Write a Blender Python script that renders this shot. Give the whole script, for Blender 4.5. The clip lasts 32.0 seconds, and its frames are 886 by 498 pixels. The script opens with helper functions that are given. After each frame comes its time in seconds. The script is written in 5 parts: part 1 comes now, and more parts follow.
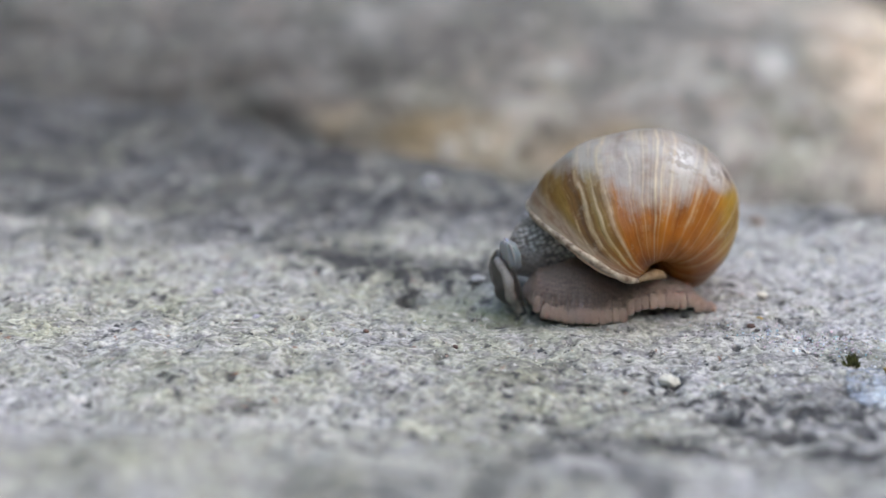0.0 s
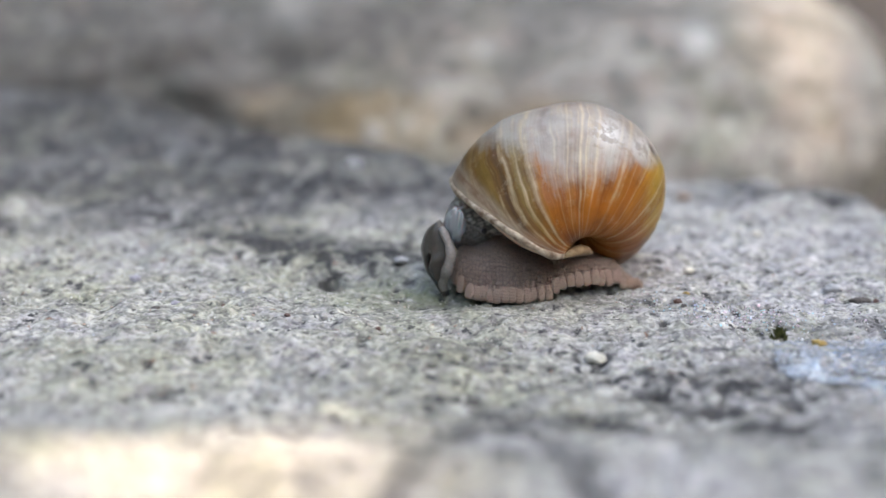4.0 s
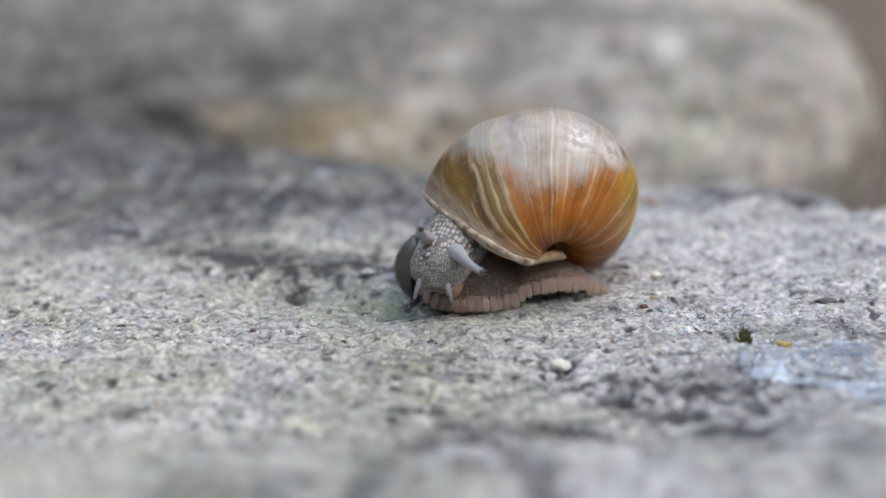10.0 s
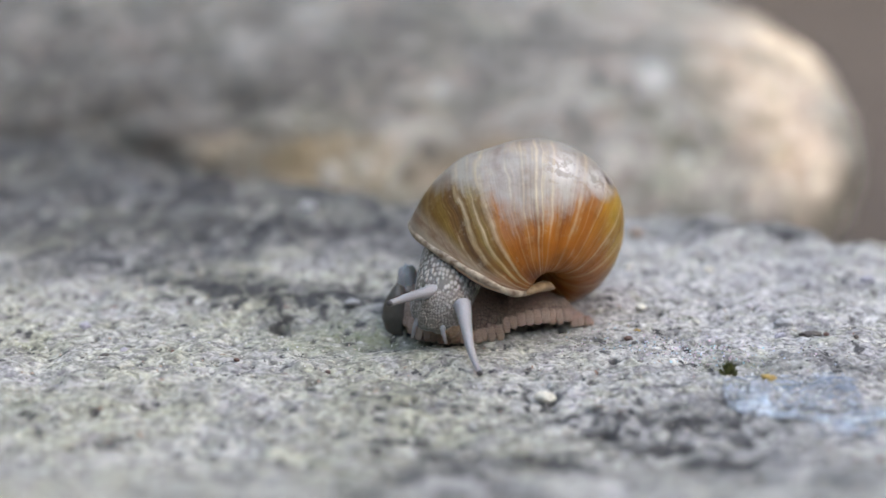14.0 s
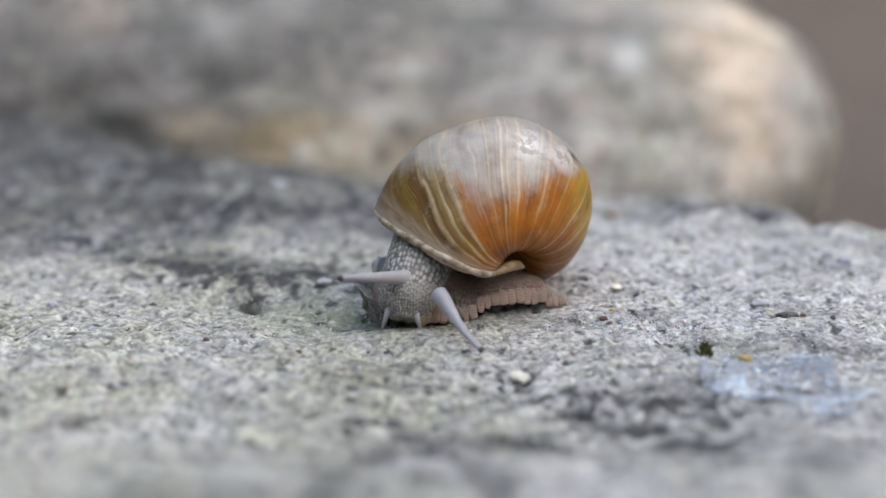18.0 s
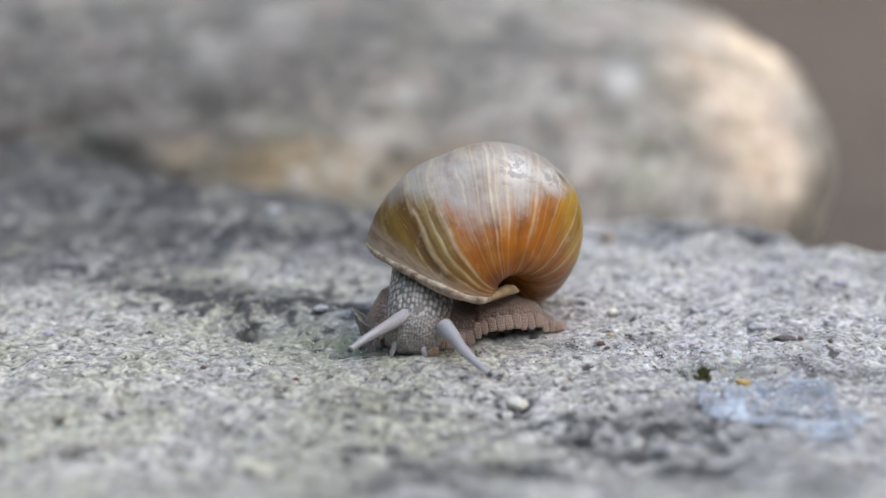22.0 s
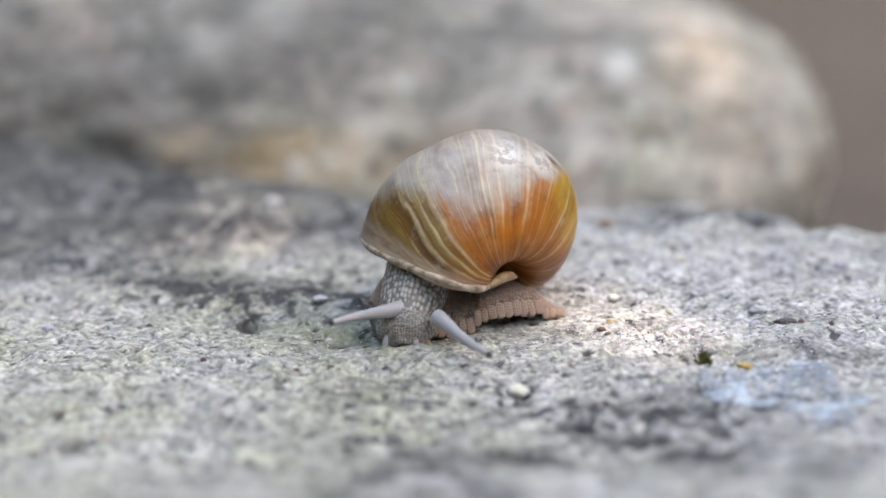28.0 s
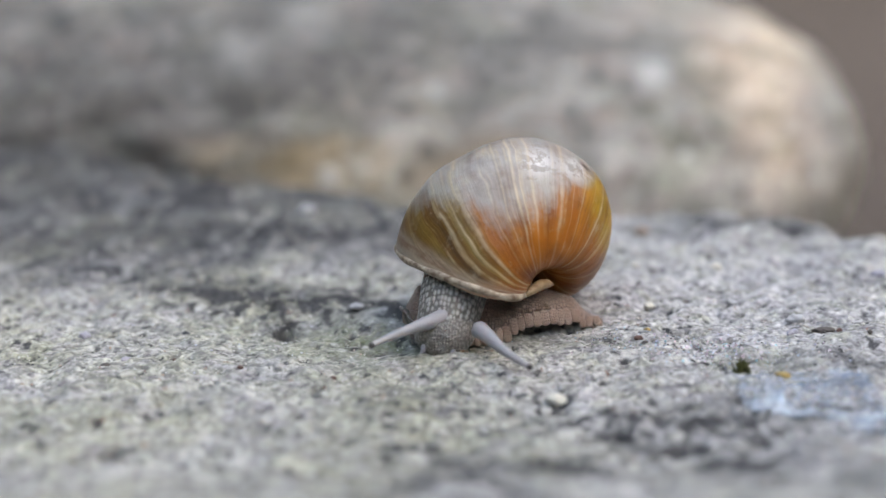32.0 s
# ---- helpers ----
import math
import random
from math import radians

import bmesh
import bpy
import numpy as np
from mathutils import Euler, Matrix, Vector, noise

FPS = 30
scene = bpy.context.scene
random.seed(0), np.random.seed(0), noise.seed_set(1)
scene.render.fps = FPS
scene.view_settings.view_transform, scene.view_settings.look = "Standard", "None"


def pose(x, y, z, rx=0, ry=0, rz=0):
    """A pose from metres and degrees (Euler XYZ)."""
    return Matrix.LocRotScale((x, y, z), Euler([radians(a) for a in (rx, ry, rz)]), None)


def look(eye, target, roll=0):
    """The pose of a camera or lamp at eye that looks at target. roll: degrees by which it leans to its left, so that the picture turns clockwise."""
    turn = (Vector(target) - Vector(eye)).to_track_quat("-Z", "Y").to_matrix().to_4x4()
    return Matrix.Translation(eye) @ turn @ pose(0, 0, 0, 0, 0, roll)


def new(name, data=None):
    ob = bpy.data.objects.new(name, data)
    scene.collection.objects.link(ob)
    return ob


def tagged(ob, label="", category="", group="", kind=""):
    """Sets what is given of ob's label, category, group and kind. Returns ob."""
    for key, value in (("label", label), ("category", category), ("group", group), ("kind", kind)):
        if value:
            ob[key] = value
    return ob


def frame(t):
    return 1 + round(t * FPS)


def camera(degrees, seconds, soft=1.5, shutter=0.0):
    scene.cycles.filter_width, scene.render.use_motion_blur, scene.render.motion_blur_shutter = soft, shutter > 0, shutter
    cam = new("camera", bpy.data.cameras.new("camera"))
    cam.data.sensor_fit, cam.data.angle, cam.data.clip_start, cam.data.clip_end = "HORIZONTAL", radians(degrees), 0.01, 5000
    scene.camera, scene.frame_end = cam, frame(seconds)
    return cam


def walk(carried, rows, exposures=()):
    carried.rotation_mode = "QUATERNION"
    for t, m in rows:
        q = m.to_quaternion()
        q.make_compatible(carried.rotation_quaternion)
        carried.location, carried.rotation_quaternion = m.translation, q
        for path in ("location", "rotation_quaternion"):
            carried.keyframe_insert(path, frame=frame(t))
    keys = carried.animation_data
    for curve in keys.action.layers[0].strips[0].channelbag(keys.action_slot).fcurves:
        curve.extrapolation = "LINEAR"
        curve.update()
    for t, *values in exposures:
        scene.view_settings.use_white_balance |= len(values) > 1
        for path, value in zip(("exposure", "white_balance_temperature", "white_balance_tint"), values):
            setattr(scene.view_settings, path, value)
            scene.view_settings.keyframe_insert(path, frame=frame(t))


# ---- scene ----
cam = camera(28, 32.0)
cam.data.dof.use_dof = True
cam.data.dof.focus_distance = 0.342
cam.data.dof.aperture_fstop = 6.2
walk(cam, [
    (0, pose(-0.0065, -0.3840, 0.1189, 72.767, -0.765, 5.477)),
    (0.5, pose(-0.0062, -0.3840, 0.1189, 72.623, -0.780, 5.084)),
    (1, pose(-0.0057, -0.3842, 0.1180, 72.519, -0.495, 5.255)),
    (1.5, pose(-0.0054, -0.3827, 0.1171, 72.432, -0.532, 4.924)),
    (2, pose(-0.0054, -0.3819, 0.1168, 72.328, -0.515, 4.391)),
    (2.5, pose(-0.0052, -0.3810, 0.1161, 72.390, -0.587, 4.176)),
    (3, pose(-0.0048, -0.3797, 0.1162, 72.418, -0.669, 3.898)),
    (3.5, pose(-0.0043, -0.3786, 0.1154, 72.410, -0.441, 3.512)),
    (5.5, pose(-0.0027, -0.3785, 0.1149, 73.407, -0.032, 2.900)),
    (6, pose(-0.0028, -0.3790, 0.1156, 73.705, -0.183, 2.631)),
    (6.5, pose(-0.0020, -0.3790, 0.1153, 73.617, -0.256, 2.059)),
    (7, pose(-0.0017, -0.3783, 0.1146, 73.497, -0.470, 1.916)),
    (7.5, pose(-0.0005, -0.3771, 0.1135, 72.697, 0.132, 2.297)),
    (8, pose(-0.0012, -0.3766, 0.1145, 72.929, 0.173, 2.266)),
    (8.5, pose(0.0006, -0.3777, 0.1141, 73.362, 0.763, 2.604)),
    (9, pose(-0.0007, -0.3774, 0.1154, 73.385, 0.743, 2.289)),
    (9.5, pose(0.0002, -0.3787, 0.1146, 72.996, 1.054, 3.033)),
    (10, pose(0.0023, -0.3782, 0.1153, 72.789, 1.119, 2.644)),
    (10.5, pose(0.0010, -0.3788, 0.1145, 72.443, 0.906, 1.754)),
    (11, pose(0.0008, -0.3766, 0.1142, 72.349, 0.896, 1.780)),
    (11.5, pose(0.0009, -0.3768, 0.1149, 73.047, 0.634, 1.955)),
    (12, pose(0.0013, -0.3770, 0.1153, 73.057, 0.729, 2.021)),
    (12.5, pose(0.0031, -0.3768, 0.1120, 72.189, 1.077, 2.442)),
    (13, pose(0.0018, -0.3782, 0.1144, 72.846, 0.810, 2.138)),
    (13.5, pose(0.0017, -0.3781, 0.1158, 73.684, 0.710, 2.120)),
    (15.5, pose(0.0005, -0.3751, 0.1126, 73.745, 0.126, 2.452)),
    (16, pose(-0.0006, -0.3742, 0.1120, 72.531, 0.127, 2.459)),
    (16.5, pose(0.0016, -0.3735, 0.1117, 72.235, 0.337, 2.052)),
    (17, pose(0.0026, -0.3735, 0.1124, 72.524, 0.701, 1.345)),
    (17.5, pose(0.0016, -0.3739, 0.1132, 73.244, 0.281, 1.291)),
    (18, pose(0.0015, -0.3736, 0.1128, 73.262, 0.158, 1.418)),
    (18.5, pose(0.0014, -0.3733, 0.1128, 73.252, 0.146, 1.522)),
    (19, pose(0.0017, -0.3734, 0.1136, 73.274, 0.279, 1.240)),
    (19.5, pose(0.0014, -0.3736, 0.1132, 73.285, 0.452, 1.298)),
    (20, pose(0.0011, -0.3736, 0.1134, 73.676, 0.574, 1.540)),
    (20.5, pose(0.0013, -0.3737, 0.1130, 73.660, 0.641, 1.136)),
    (21, pose(0.0018, -0.3734, 0.1134, 73.542, 0.781, 1.128)),
    (21.5, pose(0.0018, -0.3729, 0.1140, 73.519, 0.830, 1.119)),
    (22, pose(0.0007, -0.3731, 0.1137, 73.935, 0.489, 1.071)),
    (22.5, pose(0.0011, -0.3727, 0.1132, 73.964, 0.567, 1.162)),
    (23, pose(0.0012, -0.3726, 0.1133, 73.694, 0.630, 1.155)),
    (23.5, pose(0.0016, -0.3722, 0.1128, 73.616, 0.739, 1.081)),
    (24, pose(0.0022, -0.3725, 0.1125, 73.540, 0.978, 1.046)),
    (24.5, pose(0.0022, -0.3721, 0.1134, 73.665, 0.887, 0.905)),
    (25, pose(0.0019, -0.3727, 0.1132, 73.950, 0.647, 0.811)),
    (25.5, pose(0.0005, -0.3731, 0.1142, 74.081, 0.422, 0.634)),
    (27.5, pose(0.0013, -0.3727, 0.1132, 73.723, 1.241, 0.822)),
    (28, pose(0.0013, -0.3722, 0.1133, 73.566, 1.389, 0.872)),
    (28.5, pose(0.0007, -0.3722, 0.1131, 73.887, 1.328, 1.236)),
    (29, pose(0.0001, -0.3721, 0.1140, 73.972, 1.017, 1.260)),
    (29.5, pose(-0.0001, -0.3717, 0.1138, 74.072, 1.166, 1.648)),
    (30, pose(-0.0004, -0.3718, 0.1132, 73.993, 1.208, 1.732)),
    (30.5, pose(-0.0006, -0.3717, 0.1132, 73.995, 1.319, 1.568)),
    (31, pose(-0.0002, -0.3718, 0.1130, 73.800, 1.557, 1.494)),
    (31.5, pose(-0.0001, -0.3720, 0.1131, 73.666, 1.621, 1.439)),
    (32, pose(-0.0012, -0.3719, 0.1134, 73.823, 1.525, 1.635)),
], exposures=[(0.0, 2.88, 9250, 8.0), (1.2, 2.93, 9250, 8.0), (2.2, 2.97, 9250, 8.0), (5.5, 2.95, 9350, 8.0), (7.0, 2.92, 9350, 8.0), (9.0, 3.04, 9400, 8.0), (10.5, 2.93, 9400, 8.0), (12.0, 3.05, 9400, 8.0), (13.0, 2.90, 9400, 8.0), (14.0, 2.93, 9400, 8.0), (15.5, 3.0, 9400, 8.0), (17.0, 3.06, 9400, 8.0), (18.0, 2.94, 9400, 8.0), (19.5, 2.99, 9400, 8.0), (21.0, 3.06, 9400, 8.0), (22.0, 2.96, 9400, 8.0), (24.0, 2.96, 9400, 8.0), (24.5, 2.88, 9400, 8.0), (25.0, 2.73, 9400, 8.0), (26.0, 2.95, 9400, 8.0), (28.0, 3.08, 9400, 8.0), (29.0, 3.08, 9400, 8.0), (30.0, 2.92, 9400, 8.0), (31.0, 2.90, 9400, 8.0), (32.0, 2.88, 9400, 8.0)])

# ---- light ----
SUN_AZ, SUN_EL = radians(108), radians(56)   # azimuth from +y towards +x, elevation
world = bpy.data.worlds.new("sky")
scene.world = world
world.use_nodes = True
wn = world.node_tree.nodes
sky = wn.new("ShaderNodeTexSky")
sky.sky_type, sky.sun_disc = "NISHITA", False
sky.sun_elevation, sky.sun_rotation = SUN_EL, SUN_AZ
wn["Background"].inputs["Strength"].default_value = 0.12
world.node_tree.links.new(sky.outputs[0], wn["Background"].inputs["Color"])
SUN_DIR = Vector((math.sin(SUN_AZ) * math.cos(SUN_EL), math.cos(SUN_AZ) * math.cos(SUN_EL), math.sin(SUN_EL)))
sun = new("sun", bpy.data.lights.new("sun", "SUN"))
sun.data.energy, sun.data.angle, sun.data.color = 1.4, radians(0.53), (1.0, 0.92, 0.95)
sun.matrix_world = look(SUN_DIR * 20, (0, 0, 0))


# ---- materials ----
class Mat:
    """A small node builder round one Principled material."""

    def __init__(self, name):
        self.m = bpy.data.materials.new(name)
        self.m.use_nodes = True
        self.t = self.m.node_tree
        self.b = self.t.nodes["Principled BSDF"]
        self.c = self.t.nodes.new("ShaderNodeTexCoord")

    def node(self, kind, **inputs):
        n = self.t.nodes.new("ShaderNode" + kind)
        for k, v in inputs.items():
            self.put(n.inputs[k.replace("_", " ")], v)
        return n

    def put(self, socket, v):
        if hasattr(v, "is_output"):
            self.t.links.new(v, socket)
        else:
            socket.default_value = v

    def mapped(self, src, scale, loc=(0, 0, 0)):
        n = self.node("Mapping", Vector=src)
        n.inputs["Scale"].default_value = scale
        n.inputs["Location"].default_value = loc
        return n.outputs[0]

    def noise(self, vec, scale, detail=4.0, rough=0.55, dist=0.0):
        return self.node("TexNoise", Vector=vec, Scale=scale, Detail=detail, Roughness=rough, Distortion=dist).outputs["Fac"]

    def voronoi(self, vec, scale, feature="F1", rand=1.0):
        n = self.node("TexVoronoi", Vector=vec, Scale=scale, Randomness=rand)
        n.feature = feature
        return n.outputs["Distance"]

    def ramp(self, fac, *stops):
        n = self.node("ValToRGB", Fac=fac)
        e = n.color_ramp.elements
        while len(e) < len(stops):
            e.new(0.5)
        for k, (p, c) in zip(e, stops):
            k.position = p
            k.color = (c, c, c, 1) if isinstance(c, (int, float)) else (*c, 1)
        return n.outputs["Color"]

    def mix(self, fac, a, b, kind="MIX"):
        n = self.t.nodes.new("ShaderNodeMix")
        n.data_type, n.blend_type = "RGBA", kind
        self.put(n.inputs[0], fac)
        for i, v in ((6, a), (7, b)):
            self.put(n.inputs[i], (*v, 1) if isinstance(v, tuple) and len(v) == 3 else v)
        return n.outputs[2]

    def math(self, op, a, b=0.0, clamp=False):
        n = self.t.nodes.new("ShaderNodeMath")
        n.operation, n.use_clamp = op, clamp
        self.put(n.inputs[0], a)
        self.put(n.inputs[1], b)
        return n.outputs[0]

    def attr(self, name):
        n = self.t.nodes.new("ShaderNodeAttribute")
        n.attribute_name = name
        return n.outputs["Fac"]

    def bump(self, height, strength=0.5, dist=0.001, normal=None):
        n = self.node("Bump", Height=height, Strength=strength, Distance=dist)
        if normal is not None:
            self.put(n.inputs["Normal"], normal)
        return n.outputs[0]

    def done(self, color, rough=0.8, normal=None, **more):
        self.put(self.b.inputs["Base Color"], (*color, 1) if isinstance(color, tuple) else color)
        self.put(self.b.inputs["Roughness"], rough)
        if normal is not None:
            self.put(self.b.inputs["Normal"], normal)
        for k, v in more.items():
            self.put(self.b.inputs[k.replace("_", " ")], v)
        return self.m


def rock_material(name, pale, grey, dark, ochre=(0.58, 0.43, 0.27), grain=(0.60, 1.28), blotch=0.5, patchy=0.10, spots=0.07, tints=0.0, mottle=48, rosy=(0.50, 0.385, 0.34), mossy=(0.36, 0.375, 0.28)):
    k = Mat(name)
    o = k.c.outputs["Object"]

    wob = k.node("TexNoise", Vector=o, Scale=620.0, Detail=3.0).outputs["Color"]
    warped = k.mix(0.0022, o, wob, "LINEAR_LIGHT")

    def specks(scale, share, size):
        v = k.node("TexVoronoi", Vector=warped, Scale=scale)
        pick = k.node("SeparateColor", Color=v.outputs["Color"]).outputs[0]
        return k.math("MULTIPLY", k.math("LESS_THAN", pick, share), k.ramp(v.outputs["Distance"], (size * 0.6, 1.0), (size, 0.0)))

    col = k.mix(k.ramp(k.noise(o, 26, 3), (0.35, 0.0), (0.65, 1.0)), pale, grey)
    col = k.mix(k.attr("greyness"), col, grey)
    col = k.mix(k.math("MULTIPLY", k.ramp(k.noise(k.mapped(o, (1, 1, 1.4), (5, 2, 7)), mottle, 3, 0.6), (0.48, 0.0), (0.62, 1.0)), tints), col, rosy)
    col = k.mix(k.math("MULTIPLY", k.ramp(k.noise(k.mapped(o, (1, 1, 1.4), (1, 9, 4)), mottle * 1.15, 3, 0.6), (0.50, 0.0), (0.64, 1.0)), tints), col, mossy)
    col = k.mix(k.attr("ochre"), col, k.mix(k.ramp(k.noise(o, 95, 3), (0.36, 0.8), (0.52, 0.0)), ochre, (0.34, 0.25, 0.12)))
    col = k.mix(k.ramp(k.noise(o, 70, 4, 0.6), (0.36, blotch), (0.55, 0.0)), col, k.mix(0.35, col, dark))
    col = k.mix(k.ramp(k.noise(k.mapped(o, (1, 1, 1), (3, 1, 2)), 85, 3, 0.6), (0.55, 0.0), (0.70, blotch)), col, k.mix(0.55, col, (0.80, 0.78, 0.70)))
    col = k.mix(k.ramp(k.noise(o, 150, 4, 0.65), (0.36, 0.55), (0.54, 0.0)), col, k.mix(0.45, col, dark))
    col = k.mix(k.math("MULTIPLY", specks(95, spots, 0.42), 0.75), col, (0.74, 0.73, 0.69))
    col = k.mix(k.math("MULTIPLY", specks(120, spots * 1.5, 0.45), 0.7), col, dark)
    sp = k.node("TexVoronoi", Vector=o, Scale=820.0)
    each = k.node("SeparateColor", Color=sp.outputs["Color"]).outputs[0]
    col = k.mix(1.0, col, k.ramp(each, (0.0, (0.58, 0.57, 0.58)), (0.5, (0.98, 0.98, 0.97)), (0.9, (1.15, 1.14, 1.12)), (1.0, (1.24, 1.23, 1.21))), "MULTIPLY")
    fine = k.ramp(k.noise(o, 880, 2, 0.5), (0.32, grain[0]), (0.5, 0.97), (0.68, grain[1]))
    col = k.mix(1.0, col, fine, "MULTIPLY")
    col = k.mix(k.ramp(k.noise(o, 330, 5, 0.7), (0.40, 0.6), (0.52, 0.0)), col, k.mix(0.5, col, dark))
    col = k.mix(k.math("MULTIPLY", specks(520, 0.07, 0.45), 0.7), col, (0.62, 0.61, 0.57))
    col = k.mix(specks(230, 0.08, 0.30), col, dark)
    col = k.mix(specks(420, 0.08, 0.40), col, dark)
    col = k.mix(specks(760, 0.04, 0.42), col, dark)
    col = k.mix(specks(640, 0.02, 0.40), col, (0.26, 0.15, 0.11))
    # Dark stains, and the shade painted into the gap and the crack.
    col = k.mix(k.math("MULTIPLY", k.attr("stain_shade"), k.ramp(k.noise(o, 210, 6, 0.78), (0.40, patchy), (0.58, 1.0)), True), col, dark)
    col = k.mix(k.math("MULTIPLY", k.attr("algae"), k.ramp(k.noise(o, 260, 5, 0.7), (0.38, 0.0), (0.60, 0.85)), True), col, (0.17, 0.19, 0.11))
    col = k.mix(k.math("MULTIPLY", k.attr("pale_spot"), 0.6), col, (0.80, 0.79, 0.76))
    # Near black for dark clumps, and for shade painted into pits and gap.
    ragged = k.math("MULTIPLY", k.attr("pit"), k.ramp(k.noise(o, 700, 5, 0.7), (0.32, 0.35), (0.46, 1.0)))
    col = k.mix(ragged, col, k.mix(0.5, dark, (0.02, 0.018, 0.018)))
    h = k.math("ADD", k.math("MULTIPLY", k.noise(o, 480, 4, 0.6), 0.55), k.math("MULTIPLY", k.math("SUBTRACT", 1.0, sp.outputs["Distance"]), 0.7))
    return k.done(col, k.ramp(k.noise(o, 300, 3), (0.3, 0.6), (0.7, 0.9)), k.bump(h, 0.85, 0.00062))


M_ROCK = rock_material("weathered_stone", (0.425, 0.422, 0.325), (0.520, 0.512, 0.520), (0.034, 0.034, 0.038), patchy=0.32, spots=0.012, tints=0.5, mottle=210, rosy=(0.42, 0.39, 0.43), mossy=(0.40, 0.41, 0.31), grain=(0.56, 1.24))
M_BOULDER = rock_material("boulder_stone", (0.53, 0.490, 0.435), (0.46, 0.430, 0.395), (0.085, 0.080, 0.074), blotch=1.0, patchy=0.5, spots=0.16, tints=0.6)


def soil_material():
    k = Mat("brown_soil")
    o = k.c.outputs["Object"]
    col = k.ramp(k.noise(o, 9, 6, 0.65), (0.3, (0.014, 0.0135, 0.0155)), (0.5, (0.022, 0.0215, 0.0245)), (0.7, (0.034, 0.033, 0.036)))
    return k.done(col, 0.95, k.bump(k.noise(o, 60, 5), 0.8, 0.02))


M_SOIL = soil_material()


RIBS = ((-0.47, 0.016, 0.65), (-0.58, 0.012, 0.45), (-0.69, 0.020, 0.80), (-0.92, 0.010, 0.35), (-1.05, 0.008, 0.35), (-1.19, 0.014, 0.85), (-1.25, 0.007, 0.55), (-1.36, 0.014, 0.60),
        (-1.70, 0.022, 0.80), (-1.86, 0.008, 0.35), (-2.00, 0.010, 0.45), (-2.15, 0.008, 0.30), (-2.32, 0.014, 0.85), (-2.62, 0.014, 0.40), (-3.1, 0.02, 0.5), (-3.7, 0.02, 0.6), (-4.4, 0.02, 0.5))


def shell_material():
    k = Mat("snail_shell")
    grow = k.t.nodes.new("ShaderNodeAttribute")
    grow.attribute_name = "grow"
    uv = grow.outputs["Vector"]
    o = k.c.outputs["Object"]
    core, flake, edge_glow = k.attr("core"), k.attr("flake"), k.attr("edge_glow")
    axes = k.node("SeparateXYZ", Vector=uv).outputs
    line = k.math("ADD", k.math("MULTIPLY", axes[0], 2 * math.pi), k.math("MULTIPLY", axes[2], 0.25))
    line = k.math("ADD", line, k.math("MULTIPLY", k.math("SUBTRACT", k.noise(o, 120, 2, 0.5), 0.5), 0.10))
    lines = k.node("CombineXYZ", X=line, Y=k.math("MULTIPLY", axes[1], 0.03), Z=k.math("MULTIPLY", axes[2], 0.03)).outputs[0]
    fine = k.noise(lines, 28, 3, 0.6)
    warm = k.ramp(k.noise(lines, 3.6, 3, 0.5), (0.34, (0.18, 0.050, 0.008)), (0.50, (0.35, 0.112, 0.014)), (0.64, (0.48, 0.19, 0.027)), (0.78, (0.58, 0.31, 0.085)))
    olive = k.ramp(k.noise(lines, 4.2, 3, 0.55), (0.36, (0.055, 0.024, 0.005)), (0.48, (0.145, 0.066, 0.013)), (0.60, (0.225, 0.130, 0.030)), (0.74, (0.33, 0.235, 0.095)))
    col = k.mix(k.ramp(k.math("ADD", k.attr("olive"), k.math("SUBTRACT", k.noise(lines, 7, 4, 0.7), 0.5)), (0.25, 0.0), (0.7, 1.0)), warm, olive)
    # Orange by the navel, its colour brightened for light passing through the shell.
    col = k.mix(k.math("MULTIPLY", core, 0.75), col, (0.50, 0.150, 0.011))
    col = k.mix(k.ramp(k.noise(o, 95, 4, 0.6), (0.40, 0.45), (0.58, 0.0)), col, k.mix(0.55, col, (0.07, 0.024, 0.005)))
    # Yellow painted where light comes through the thin right edge.
    col = k.mix(k.math("MULTIPLY", edge_glow, k.ramp(k.noise(lines, 8, 3, 0.6), (0.34, 0.35), (0.56, 1.0))), col, (0.46, 0.28, 0.032))
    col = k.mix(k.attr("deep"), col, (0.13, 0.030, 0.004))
    # Upper grey holds both wear and the sky's sheen, put into colour.
    wear_sheen = k.ramp(k.noise(lines, 5, 3, 0.6), (0.30, (0.19, 0.145, 0.115)), (0.50, (0.30, 0.26, 0.23)), (0.70, (0.46, 0.43, 0.39)))
    wear_sheen = k.mix(k.ramp(k.noise(o, 150, 4), (0.38, 0.1), (0.60, 0.85)), wear_sheen, (0.38, 0.365, 0.345))
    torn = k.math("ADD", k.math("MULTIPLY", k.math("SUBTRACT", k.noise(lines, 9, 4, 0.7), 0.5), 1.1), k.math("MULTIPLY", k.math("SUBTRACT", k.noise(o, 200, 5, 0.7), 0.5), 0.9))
    rub = k.ramp(k.math("ADD", k.attr("wear_sheen"), torn), (0.30, 0.0), (0.62, 0.55), (0.95, 0.92))
    col = k.mix(rub, col, wear_sheen)
    col = k.mix(k.ramp(fine, (0.36, 0.28), (0.52, 0.0)), col, k.mix(0.5, col, (0.05, 0.02, 0.006)))
    thin = k.math("MULTIPLY", k.ramp(k.noise(lines, 14, 2, 0.5), (0.56, 0.0), (0.66, 0.5)), k.ramp(k.noise(o, 170, 3, 0.6), (0.42, 0.0), (0.62, 1.0)))
    col = k.mix(k.math("MULTIPLY", thin, k.math("SUBTRACT", 1.0, core)), col, (0.55, 0.42, 0.25))
    broken = k.ramp(k.noise(o, 130, 4, 0.6), (0.36, 0.22), (0.56, 1.0))
